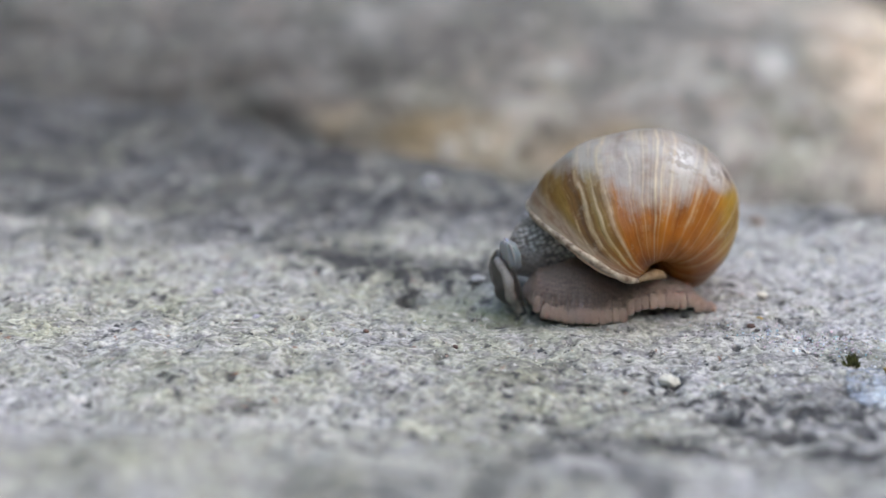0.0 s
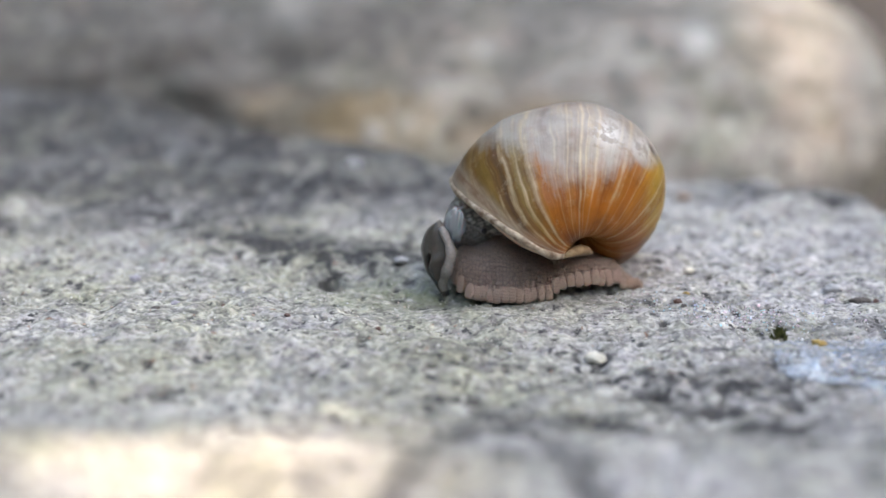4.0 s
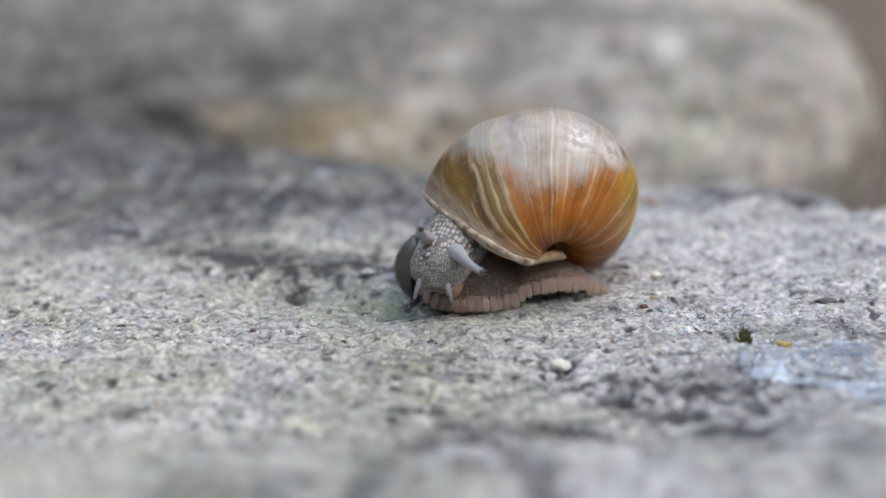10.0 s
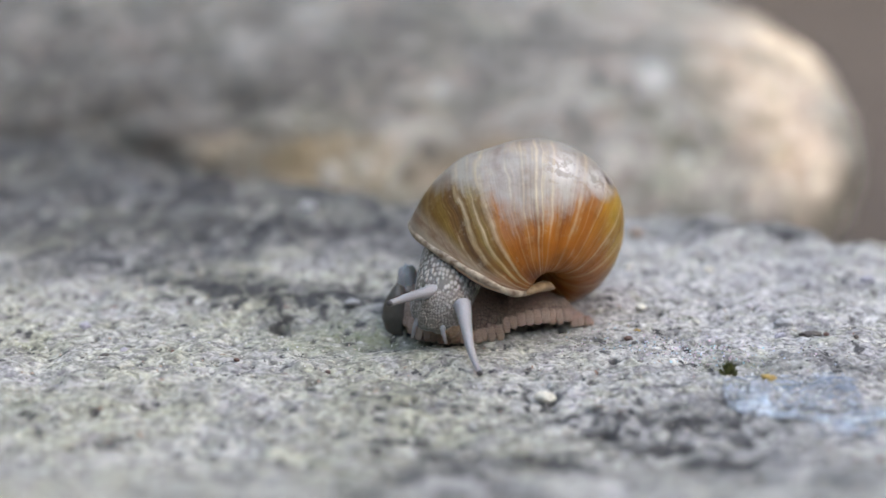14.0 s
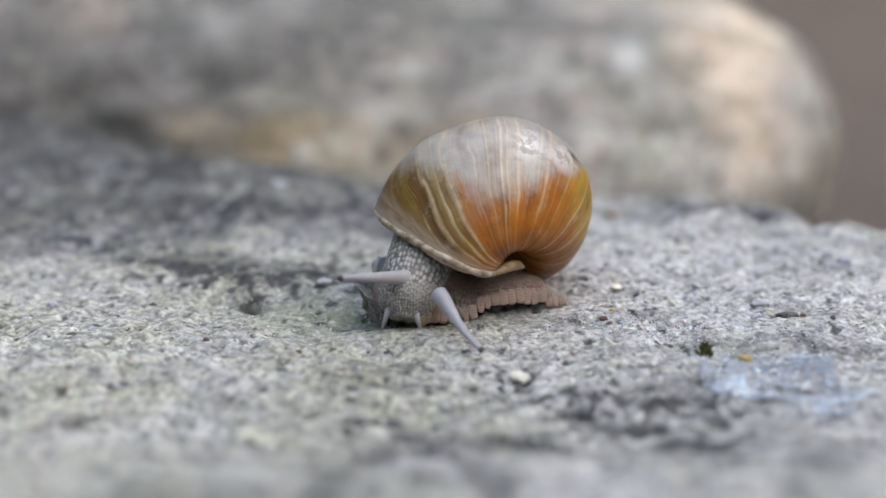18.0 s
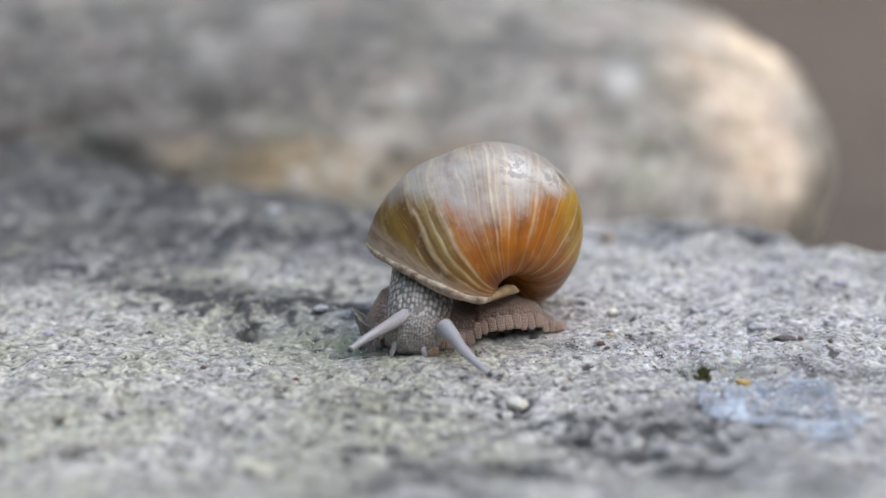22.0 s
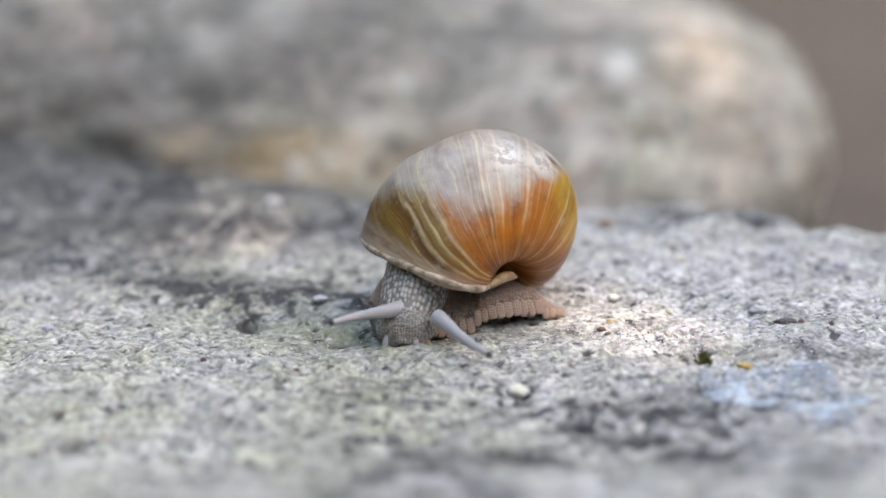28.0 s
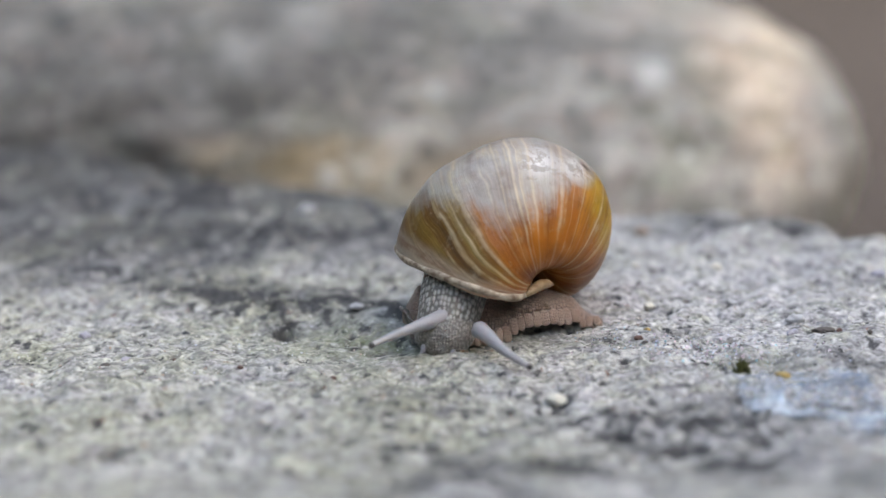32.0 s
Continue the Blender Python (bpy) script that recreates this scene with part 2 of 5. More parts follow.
    for at, wide, most in RIBS:
        d = k.math("ABSOLUTE", k.math("SUBTRACT", line, at))
        rib = k.math("MULTIPLY", k.math("SUBTRACT", 1.0, k.math("MULTIPLY", core, 0.55)), k.math("MULTIPLY", k.ramp(k.math("DIVIDE", d, wide * 3.8), (0.0, most * 0.85), (0.45, 0.0)), broken))
        col = k.mix(rib, col, (0.62, 0.50, 0.34))
    scuff = k.math("MULTIPLY", k.ramp(k.noise(o, 260, 5, 0.75), (0.54, 0.0), (0.70, 0.38)), k.ramp(k.noise(lines, 6, 3, 0.6), (0.42, 0.0), (0.60, 1.0)))
    col = k.mix(scuff, col, (0.50, 0.43, 0.33))
    grime = k.math("MULTIPLY", k.ramp(k.noise(o, 190, 5, 0.7), (0.34, 0.7), (0.48, 0.0)), 0.45)
    col = k.mix(grime, col, k.mix(0.6, col, (0.04, 0.028, 0.014)))
    scale = k.ramp(k.noise(o, 420, 5, 0.7), (0.44, 0.0), (0.52, 1.0))
    col = k.mix(k.math("MULTIPLY", flake, scale, True), col, (0.66, 0.64, 0.62))
    col = k.mix(k.attr("chip"), col, (0.045, 0.012, 0.006))
    col = k.mix(k.attr("rim"), col, k.mix(k.noise(k.mapped(uv, (240, 2.5, 2.5)), 1.0, 3), (0.22, 0.14, 0.10), (0.58, 0.49, 0.39)))
    back = k.math("ABSOLUTE", k.math("ADD", k.math("MULTIPLY", axes[0], 2 * math.pi), 0.115))
    col = k.mix(k.math("MULTIPLY", k.ramp(k.math("ADD", back, k.math("MULTIPLY", k.math("SUBTRACT", k.noise(o, 300, 3), 0.5), 0.05)), (0.015, 0.8), (0.04, 0.0)), broken), col, (0.17, 0.085, 0.045))
    h = k.math("ADD", k.math("MULTIPLY", fine, 0.9), k.math("ADD", k.math("MULTIPLY", k.noise(o, 700, 4), 0.4), k.math("MULTIPLY", k.noise(o, 150, 3), 1.1)))
    return k.done(col, k.ramp(k.noise(o, 260, 4), (0.3, 0.34), (0.7, 0.52)), k.bump(h, 0.35, 0.0005), Specular_IOR_Level=0.3, Coat_Weight=k.math("ADD", 0.15, k.math("MULTIPLY", k.attr("wear_sheen"), 0.22)), Coat_Roughness=0.3, Subsurface_Weight=0.08, Subsurface_Scale=0.002)


def skin_material(name, dark, pale, scale, gloss=0.42, relief=0.9, rand=1.0, contrast=1.0):
    k = Mat(name)
    o = k.c.outputs["Object"]
    v = k.node("TexVoronoi", Vector=k.mapped(o, (1, 0.8, 0.8)), Scale=scale, Randomness=rand)
    v.feature = "DISTANCE_TO_EDGE"
    d = k.ramp(v.outputs["Distance"], (0.0, 0.0), (0.10, 0.75), (0.35, 1.0))
    col = k.mix(k.ramp(d, (0.0, 1.0 - contrast), (1.0, 1.0)), dark, pale)
    col = k.mix(k.ramp(k.noise(o, 260, 4), (0.35, 0.0), (0.7, 0.5)), col, k.mix(0.5, dark, pale))
    return k.done(col, gloss, k.bump(d, relief, 0.0004), Subsurface_Weight=0.12, Subsurface_Scale=0.0015)


M_SHELL = shell_material()
def bead_material(name, dark, pale, low, scale):
    """Skin with rows of pale tubercles on darker ground, browner towards the mouth."""
    k = Mat(name)
    o = k.c.outputs["Object"]
    v = k.node("TexVoronoi", Vector=k.mapped(o, (1, 1, 0.6)), Scale=scale, Randomness=0.5)
    d = k.ramp(v.outputs["Distance"], (0.12, 1.0), (0.36, 0.75), (0.58, 0.0))
    col = k.mix(d, dark, k.mix(k.ramp(k.noise(o, 240, 3), (0.35, 0.0), (0.65, 0.7)), pale, low))
    return k.done(col, 0.36, k.bump(d, 0.8, 0.0004), Subsurface_Weight=0.1, Subsurface_Scale=0.0012)


M_FOOT = skin_material("foot_skin", (0.060, 0.044, 0.037), (0.375, 0.262, 0.215), 1500, 0.4, 0.8, 0.5, 0.6)
M_FRINGE = skin_material("fringe_skin", (0.085, 0.060, 0.050), (0.43, 0.30, 0.245), 2300, 0.38, 0.6, 0.6, 0.55)
M_NECK = bead_material("neck_skin", (0.125, 0.112, 0.100), (0.53, 0.515, 0.495), (0.40, 0.365, 0.32), 1250)
# Netted grey skin, its colour darkened for the shade beside the neck.
M_FLARE_SHADED = skin_material("shaded_flare_skin", (0.035, 0.031, 0.029), (0.25, 0.235, 0.225), 1250, 0.4, 0.7, 0.7, 0.8)
M_HEAD = bead_material("head_skin", (0.185, 0.165, 0.15), (0.36, 0.345, 0.33), (0.28, 0.245, 0.215), 1900)
M_LOBE = skin_material("sole_skin", (0.048, 0.043, 0.039), (0.082, 0.074, 0.067), 900, 0.32, 0.15, 1.0, 0.4)
M_FOLD = skin_material("fold_skin", (0.15, 0.13, 0.12), (0.33, 0.30, 0.285), 1500, 0.24, 0.3, 1.0, 0.5)
M_TENT = skin_material("tentacle_skin", (0.25, 0.245, 0.26), (0.36, 0.35, 0.365), 2400, 0.35, 0.3, 1.0, 0.6)
M_EYE = Mat("eye_dark").done((0.05, 0.045, 0.045), 0.3)


# ---- mesh helpers ----
def vnoise(x, y, scale, seed):
    """Smooth value noise in -1..1 on arrays."""
    x, y = x * scale + seed * 17.3, y * scale - seed * 9.1
    i, j = np.floor(x).astype(np.int64), np.floor(y).astype(np.int64)
    u, v = x - i, y - j
    u, v = u * u * (3 - 2 * u), v * v * (3 - 2 * v)

    def h(a, b):
        n = (a * 374761393 + b * 668265263 + seed * 1442695041) & 0x7FFFFFFF
        n = ((n ^ (n >> 13)) * 1274126177) & 0x7FFFFFFF
        return ((n ^ (n >> 16)) & 0xFFFF) / 32767.5 - 1
    return (h(i, j) * (1 - u) + h(i + 1, j) * u) * (1 - v) + (h(i, j + 1) * (1 - u) + h(i + 1, j + 1) * u) * v


def fbm(x, y, scale, seed, octaves=4):
    return sum(vnoise(x, y, scale * 2 ** k, seed + k) * 0.5 ** k for k in range(octaves))


def step(a, b, x):
    t = np.clip((x - a) / (b - a), 0, 1)
    return t * t * (3 - 2 * t)


def grid_mesh(name, P, material, wrap=False, attrs=None):
    """A mesh from an array of rows x columns x 3; wrap closes the columns."""
    nr, nc = P.shape[:2]
    idx = np.arange(nr * nc).reshape(nr, nc)
    a = idx[:-1] if wrap else idx[:-1, :-1]
    b = np.roll(idx, -1, 1)[:-1] if wrap else idx[:-1, 1:]
    c = np.roll(idx, -1, 1)[1:] if wrap else idx[1:, 1:]
    d = idx[1:] if wrap else idx[1:, :-1]
    F = np.stack([a, b, c, d], -1).reshape(-1, 4)
    me = bpy.data.meshes.new(name)
    me.vertices.add(nr * nc)
    me.vertices.foreach_set("co", P.reshape(-1).astype(np.float32))
    me.loops.add(F.size)
    me.loops.foreach_set("vertex_index", F.reshape(-1).astype(np.int32))
    me.polygons.add(len(F))
    me.polygons.foreach_set("loop_start", np.arange(0, F.size, 4, dtype=np.int32))
    me.update(calc_edges=True)
    for key, val in (attrs or {}).items():
        if val.ndim == 3:
            me.attributes.new(key, "FLOAT_VECTOR", "POINT").data.foreach_set("vector", val.reshape(-1).astype(np.float32))
            continue
        at = me.attributes.new(key, "FLOAT", "POINT")
        at.data.foreach_set("value", np.clip(val, 0, 1).reshape(-1).astype(np.float32))
    me.shade_smooth()
    me.materials.append(material)
    me.validate()
    return me


def part(name, me, parent, label="", m=None):
    ob = new(name, me)
    ob.parent = parent
    if m is not None:
        ob.matrix_basis = m
    if label:
        ob["label"] = label
    return ob


def bm_mesh(name, bm, material, smooth=True):
    me = bpy.data.meshes.new(name)
    bm.to_mesh(me)
    bm.free()
    if smooth:
        me.shade_smooth()
    me.materials.append(material)
    return me


# ---- the stone slab ----
STAINS = ((-0.036, -0.030, 0.030, 0.014, 0.38), (-0.020, -0.047, 0.012, 0.006, 0.45), (-0.015, -0.070, 0.040, 0.018, 0.15), (-0.0618, -0.008, 0.012, 0.006, 1.0), (-0.055, -0.014, 0.010, 0.005, 0.9), (-0.0383, -0.022, 0.016, 0.0035, 0.7), (-0.029, -0.020, 0.010, 0.003, 0.6), (-0.046, -0.034, 0.003, 0.004, 0.8),
          (0.0145, -0.0935, 0.0045, 0.0022, 1.2), (0.0162, -0.0873, 0.012, 0.004, 0.35), (0.0405, -0.078, 0.010, 0.005, 0.45), (-0.0122, -0.0818, 0.007, 0.004, 0.6), (0.061, 0.034, 0.012, 0.008, 0.5), (0.0336, -0.0964, 0.018, 0.006, 0.45), (0.028, -0.0835, 0.016, 0.004, 0.4), (-0.0116, -0.072, 0.006, 0.003, 0.6), (-0.0155, -0.075, 0.005, 0.003, 0.6),
          (0.0061, -0.107, 0.005, 0.003, 0.7), (-0.038, -0.152, 0.012, 0.007, 0.8), (0.014, -0.122, 0.010, 0.006, 0.6), (0.040, -0.130, 0.016, 0.008, 0.5), (-0.002, -0.090, 0.007, 0.003, 0.5), (-0.028, -0.096, 0.008, 0.003, 0.4), (0.046, -0.112, 0.03, 0.006, 0.5), (0.043, -0.089, 0.014, 0.004, 0.5),
          (-0.104, 0.017, 0.02, 0.008, 0.8), (-0.096, 0.031, 0.016, 0.009, 0.8), (-0.110, 0.052, 0.03, 0.016, 0.8), (-0.060, 0.035, 0.018, 0.010, 0.8), (-0.078, 0.062, 0.02, 0.014, 0.8), (-0.041, 0.067, 0.03, 0.012, 0.7),
          (-0.015, 0.045, 0.02, 0.012, 0.6), (0.067, 0.036, 0.012, 0.010, 0.9), (0.045, 0.030, 0.014, 0.006, 0.6), (0.076, -0.012, 0.010, 0.003, 0.4), (0.054, -0.058, 0.008, 0.003, 0.5), (0.034, -0.041, 0.006, 0.002, 0.4), (0.089, 0.005, 0.004, 0.004, 0.6))
PITS = ((-0.033, -0.065, 0.0008, 0.0010), (-0.065, -0.054, 0.0009, 0.0010), (-0.0690, -0.074, 0.0008, 0.0010), (-0.073, -0.074, 0.0006, 0.0009), (0.068, -0.046, 0.0008, 0.0010), (0.007, -0.106, 0.0014, 0.0014), (0.023, -0.112, 0.0017, 0.0015), (0.041, -0.100, 0.0016, 0.0014), (0.029, -0.091, 0.0016, 0.0014),
        (-0.0459, -0.0340, 0.0014, 0.0024), (-0.0137, -0.0965, 0.0010, 0.0014), (-0.0181, -0.098, 0.0008, 0.0012), (-0.0714, -0.0668, 0.0006, 0.0010), (-0.0738, -0.0662, 0.0005, 0.0009),
        (0.0245, -0.0443, 0.0007, 0.0008), (0.0135, -0.0940, 0.0026, 0.0030), (0.0168, -0.0936, 0.0022, 0.0026), (-0.0085, -0.0850, 0.0012, 0.0012), (0.0265, -0.1010, 0.0016, 0.0014), (0.0335, -0.0925, 0.0014, 0.0012), (0.0055, -0.0885, 0.0011, 0.0010), (-0.078, -0.0569, 0.0008, 0.0010), (0.0415, -0.0665, 0.0012, 0.0010),
        (-0.0022, -0.0898, 0.0007, 0.0009), (-0.028, -0.096, 0.0009, 0.0008), (0.0061, -0.107, 0.0012, 0.0012), (0.030, -0.0975, 0.0012, 0.0010), (0.034, -0.041, 0.0006, 0.0007), (0.055, -0.0413, 0.0008, 0.0006), (-0.0318, -0.041, 0.0008, 0.001))


CLUMPS = ((-0.112, 0.122, 0.020, 0.020), (-0.140, 0.112, 0.022, 0.022), (-0.080, 0.060, 0.020, 0.010), (-0.060, 0.030, 0.016, 0.008), (-0.044, -0.018, 0.016, 0.007), (-0.053, -0.018, 0.014, 0.007), (-0.035, -0.026, 0.010, 0.003), (0.0150, -0.0935, 0.0055, 0.0024), (0.031, -0.089, 0.012, 0.0040), (0.041, -0.078, 0.007, 0.003), (-0.012, -0.082, 0.006, 0.0016),
          (0.027, -0.101, 0.008, 0.003), (0.006, -0.106, 0.005, 0.002), (-0.090, 0.006, 0.012, 0.006), (0.064, 0.030, 0.009, 0.006), (-0.045, -0.1275, 0.010, 0.0025), (0.022, -0.111, 0.005, 0.0016), (-0.008, -0.141, 0.006, 0.005), (-0.038, -0.023, 0.006, 0.002),
          # (-0.0165, -0.0500): damp stone and contact shade below the neck, painted dark.
          (-0.050, -0.024, 0.016, 0.0055), (-0.030, -0.0235, 0.015, 0.0045), (-0.064, -0.012, 0.012, 0.0045), (-0.022, -0.030, 0.009, 0.003), (-0.040, -0.012, 0.014, 0.003), (-0.046, -0.0345, 0.003, 0.003), (-0.0165, -0.0500, 0.0050, 0.0022), (0.052, -0.084, 0.008, 0.003), (0.010, -0.086, 0.007, 0.002), (0.036, -0.110, 0.010, 0.003), (-0.014, -0.100, 0.007, 0.0022))
LUMPS = ((-0.088, 0.132, 0.010, 0.006), (-0.125, 0.090, 0.014, 0.005), (-0.072, 0.070, 0.012, 0.003), (0.058, 0.026, 0.008, 0.0035), (0.070, 0.030, 0.006, 0.0028), (0.047, 0.021, 0.006, 0.002), (0.085, 0.020, 0.007, 0.002), (-0.050, -0.024, 0.010, 0.0018), (-0.036, -0.026, 0.007, 0.0015),
         (-0.070, 0.002, 0.010, 0.002), (0.030, -0.070, 0.009, 0.0010), (-0.020, -0.088, 0.012, 0.0012), (-0.060, -0.075, 0.014, 0.0013), (0.005, -0.100, 0.010, 0.001), (0.045, -0.052, 0.010, 0.0010))


CREST = ((-0.17, -0.13, -0.075, -0.029, 0.037, 0.070, 0.090, 0.130), (0.150, 0.136, 0.095, 0.068, 0.050, 0.038, 0.026, 0.014))


def slab_height(x, y):
    z = 0.0010 * fbm(x, y, 22, 3, 3) + 0.00055 * fbm(x, y, 110, 7, 3)
    z = z + 0.0012 * np.exp(-(((x + 0.012) / 0.018) ** 2 + ((y + 0.062) / 0.006) ** 2))
    z = z - 0.0032 * np.exp(-(((x + 0.022) / 0.007) ** 2 + ((y + 0.046) / 0.006) ** 2))
    z = z - 0.0022 * np.exp(-(((x + 0.045) / 0.012) ** 2 + ((y + 0.036) / 0.010) ** 2))
    z = z - 0.0012 * np.exp(-(((x - 0.007) / 0.007) ** 2 + ((y + 0.0435) / 0.004) ** 2))
    crest = np.interp(x, *CREST) + 0.009 * vnoise(x, y * 0, 38, 19) + 0.004 * vnoise(x, y, 110, 20)
    z = z - 0.055 * step(-0.01, 0.055, y - crest) - 0.045 * step(0.0, 0.07, y - crest) * step(0.02, 0.08, x)
    rough = step(-0.02, 0.03, y)
    z = z + rough * (0.0020 * fbm(x, y, 60, 47, 3) + 0.0030 * (0.5 - np.abs(fbm(x, y * 1.9, 34, 49, 3))) * step(0.0, -0.05, x))
    z = z + 0.010 * step(-0.102, -0.150, y + 0.006 * vnoise(x, y * 0, 30, 55))
    z = z + 0.0007 * fbm(x, y, 140, 61, 3) * (1 - np.exp(-(x / 0.026) ** 4 - ((y + 0.040) / 0.016) ** 4))
    for a, b, r, h in LUMPS:
        z = z + h * np.exp(-((x - a) / r) ** 2 - ((y - b) / (0.7 * r)) ** 2)
    return z


def build_slab():
    xs = np.concatenate([-0.14 - 0.42 * np.linspace(1, 0, 36, endpoint=False) ** 1.6, np.arange(-0.14, 0.14, 0.00042), 0.14 + 0.12 * np.linspace(0, 1, 26) ** 1.5])
    ys = np.concatenate([-0.135 - 0.55 * np.linspace(1, 0, 36, endpoint=False) ** 1.6, np.arange(-0.135, -0.09, 0.0006), np.arange(-0.09, -0.025, 0.00036), np.arange(-0.025, 0.02, 0.0006), np.arange(0.02, 0.14, 0.0012), 0.14 + 0.4 * np.linspace(0, 1, 30) ** 1.5])
    X, Y = np.meshgrid(xs, ys)
    Z = slab_height(X, Y)
    rng = np.random.default_rng(4)
    n = 1500
    px, py = rng.uniform(-0.13, 0.12, n), np.concatenate([rng.uniform(-0.13, 0.02, n - 500), rng.uniform(-0.05, 0.02, 500)])
    pr = 0.0003 + 0.0008 * rng.random(n) ** 3.2
    qx, qy, qr = 0.028 + rng.normal(0, 0.024, 90), -0.088 + rng.normal(0, 0.009, 90), 0.0005 + 0.0009 * rng.random(90) ** 2
    pits = list(PITS) + [(a, b, r, r * 1.2) for a, b, r in zip(qx, qy, qr)] + [(a, b, r, r * 1.2) for a, b, r in zip(px, py, pr)]
    stain_shade, deep = np.zeros_like(X), np.zeros_like(X)
    # Each pit is dented, and its shade painted in as near black.
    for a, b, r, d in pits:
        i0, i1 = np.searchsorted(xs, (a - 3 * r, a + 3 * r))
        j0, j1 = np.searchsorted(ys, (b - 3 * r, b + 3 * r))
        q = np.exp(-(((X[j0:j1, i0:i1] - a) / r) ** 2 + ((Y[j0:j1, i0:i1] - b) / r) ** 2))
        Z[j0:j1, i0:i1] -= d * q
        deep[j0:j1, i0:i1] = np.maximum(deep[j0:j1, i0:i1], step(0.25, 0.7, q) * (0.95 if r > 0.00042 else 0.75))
    for a, b, rx, ry, s in STAINS:
        stain_shade += s * np.exp(-(((X - a) / rx) ** 2 + ((Y - b) / ry) ** 2) * np.clip(1 + 0.5 * fbm(X, Y, 120, 21, 3), 0.3, 2))
    off = X + 0.0090
    ring = (-0.1105 - Y - 232 * off ** 2) / np.sqrt(1 + (465 * off) ** 2) / (0.0026 + 0.0036 * np.exp(-(off / 0.007) ** 2))
    stain_shade += (0.75 + 1.1 * np.exp(-(off / 0.008) ** 2) + 0.4 * fbm(X, Y, 90, 59, 2)) * np.exp(-ring ** 2)
    stain_shade += 0.3 * step(0.15, 0.6, fbm(X, Y, 130, 61, 3)) * step(-0.075, -0.095, Y) + 0.15 * step(0.1, 0.6, fbm(X, Y, 75, 63, 3)) * step(-0.09, -0.12, Y)
    stain_shade += 2.3 * step(-0.012, 0.048, Y - 0.1 * X + 0.010 * fbm(X, Y, 45, 58, 3)) * step(0.03, -0.03, X) * (0.75 + 0.8 * fbm(X, Y, 60, 57, 4))
    # Shadow gap before the boulder: a shallow groove, its shade painted dark.
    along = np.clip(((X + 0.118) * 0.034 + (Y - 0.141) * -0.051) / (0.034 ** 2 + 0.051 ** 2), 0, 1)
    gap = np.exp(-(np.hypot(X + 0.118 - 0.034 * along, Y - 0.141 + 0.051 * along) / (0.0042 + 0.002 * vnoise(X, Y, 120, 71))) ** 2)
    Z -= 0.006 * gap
    stain_shade += 1.6 * gap
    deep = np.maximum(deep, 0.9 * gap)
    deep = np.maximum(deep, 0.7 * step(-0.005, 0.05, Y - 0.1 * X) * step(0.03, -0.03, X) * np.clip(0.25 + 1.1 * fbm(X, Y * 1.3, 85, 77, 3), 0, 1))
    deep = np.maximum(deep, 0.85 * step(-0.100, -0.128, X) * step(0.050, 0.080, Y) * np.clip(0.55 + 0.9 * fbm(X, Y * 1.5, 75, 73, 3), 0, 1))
    stain_shade += 0.9 * step(0.05, 0.09, Y) * step(-0.04, -0.08, X)
    for a, b, rx, ry in ((0.026, -0.095, 0.030, 0.016), (-0.012, -0.080, 0.014, 0.008), (-0.050, -0.014, 0.030, 0.008), (0.062, -0.064, 0.016, 0.008)):
        stain_shade += 0.7 * step(0.1, 0.5, fbm(X, Y, 220, 201, 3)) * np.exp(-((X - a) / rx) ** 2 - ((Y - b) / ry) ** 2)
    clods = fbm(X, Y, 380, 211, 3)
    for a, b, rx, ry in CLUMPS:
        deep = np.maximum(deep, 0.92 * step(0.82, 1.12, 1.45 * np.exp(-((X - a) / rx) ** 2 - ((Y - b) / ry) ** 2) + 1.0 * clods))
    stain_shade += 0.6 * np.exp(-((Y - 0.034) / 0.011) ** 2) * step(0.015, 0.045, X) * (0.7 + 0.8 * fbm(X, Y, 100, 213, 3))
    Z -= 0.0006 * np.exp(-ring ** 2)
    Z += 0.00034 * fbm(X, Y, 480, 31, 3)
    edge = step(0.55, 1.25, ((X + 0.14) / 0.33) ** 4 + ((Y + 0.08) / 0.55) ** 4 + 0.35 * fbm(X, Y, 7, 43, 3) * step(0.25, 0.7, np.abs(X + 0.14) / 0.33 + np.abs(Y + 0.08) / 0.9))
    Z -= 0.4 * edge
    grey = step(-0.03, 0.03, X + 0.3 * (Y + 0.05) + 0.012 * fbm(X, Y, 40, 41, 3)) * 0.8
    algae = np.exp(-((X + 0.030) / 0.018) ** 2 - ((Y + 0.044) / 0.012) ** 2) + 0.3 * np.exp(-((X - 0.012) / 0.014) ** 2 - ((Y + 0.046) / 0.006) ** 2) + 0.5 * np.exp(-((X + 0.095) / 0.02) ** 2 - ((Y + 0.088) / 0.010) ** 2) + 0.5 * np.exp(-((X - 0.044) / 0.008) ** 2 - ((Y + 0.062) / 0.006) ** 2)
    me = grid_mesh("stone_slab", np.stack([X, Y, Z], -1), M_ROCK, attrs={"stain_shade": stain_shade, "greyness": grey, "pit": deep, "algae": algae, "ochre": np.zeros_like(X)})
    return tagged(new("stone_slab", me), "weathered grey-beige stone slab with pits and dark lichen", "stone", kind="structure")


slab = build_slab()


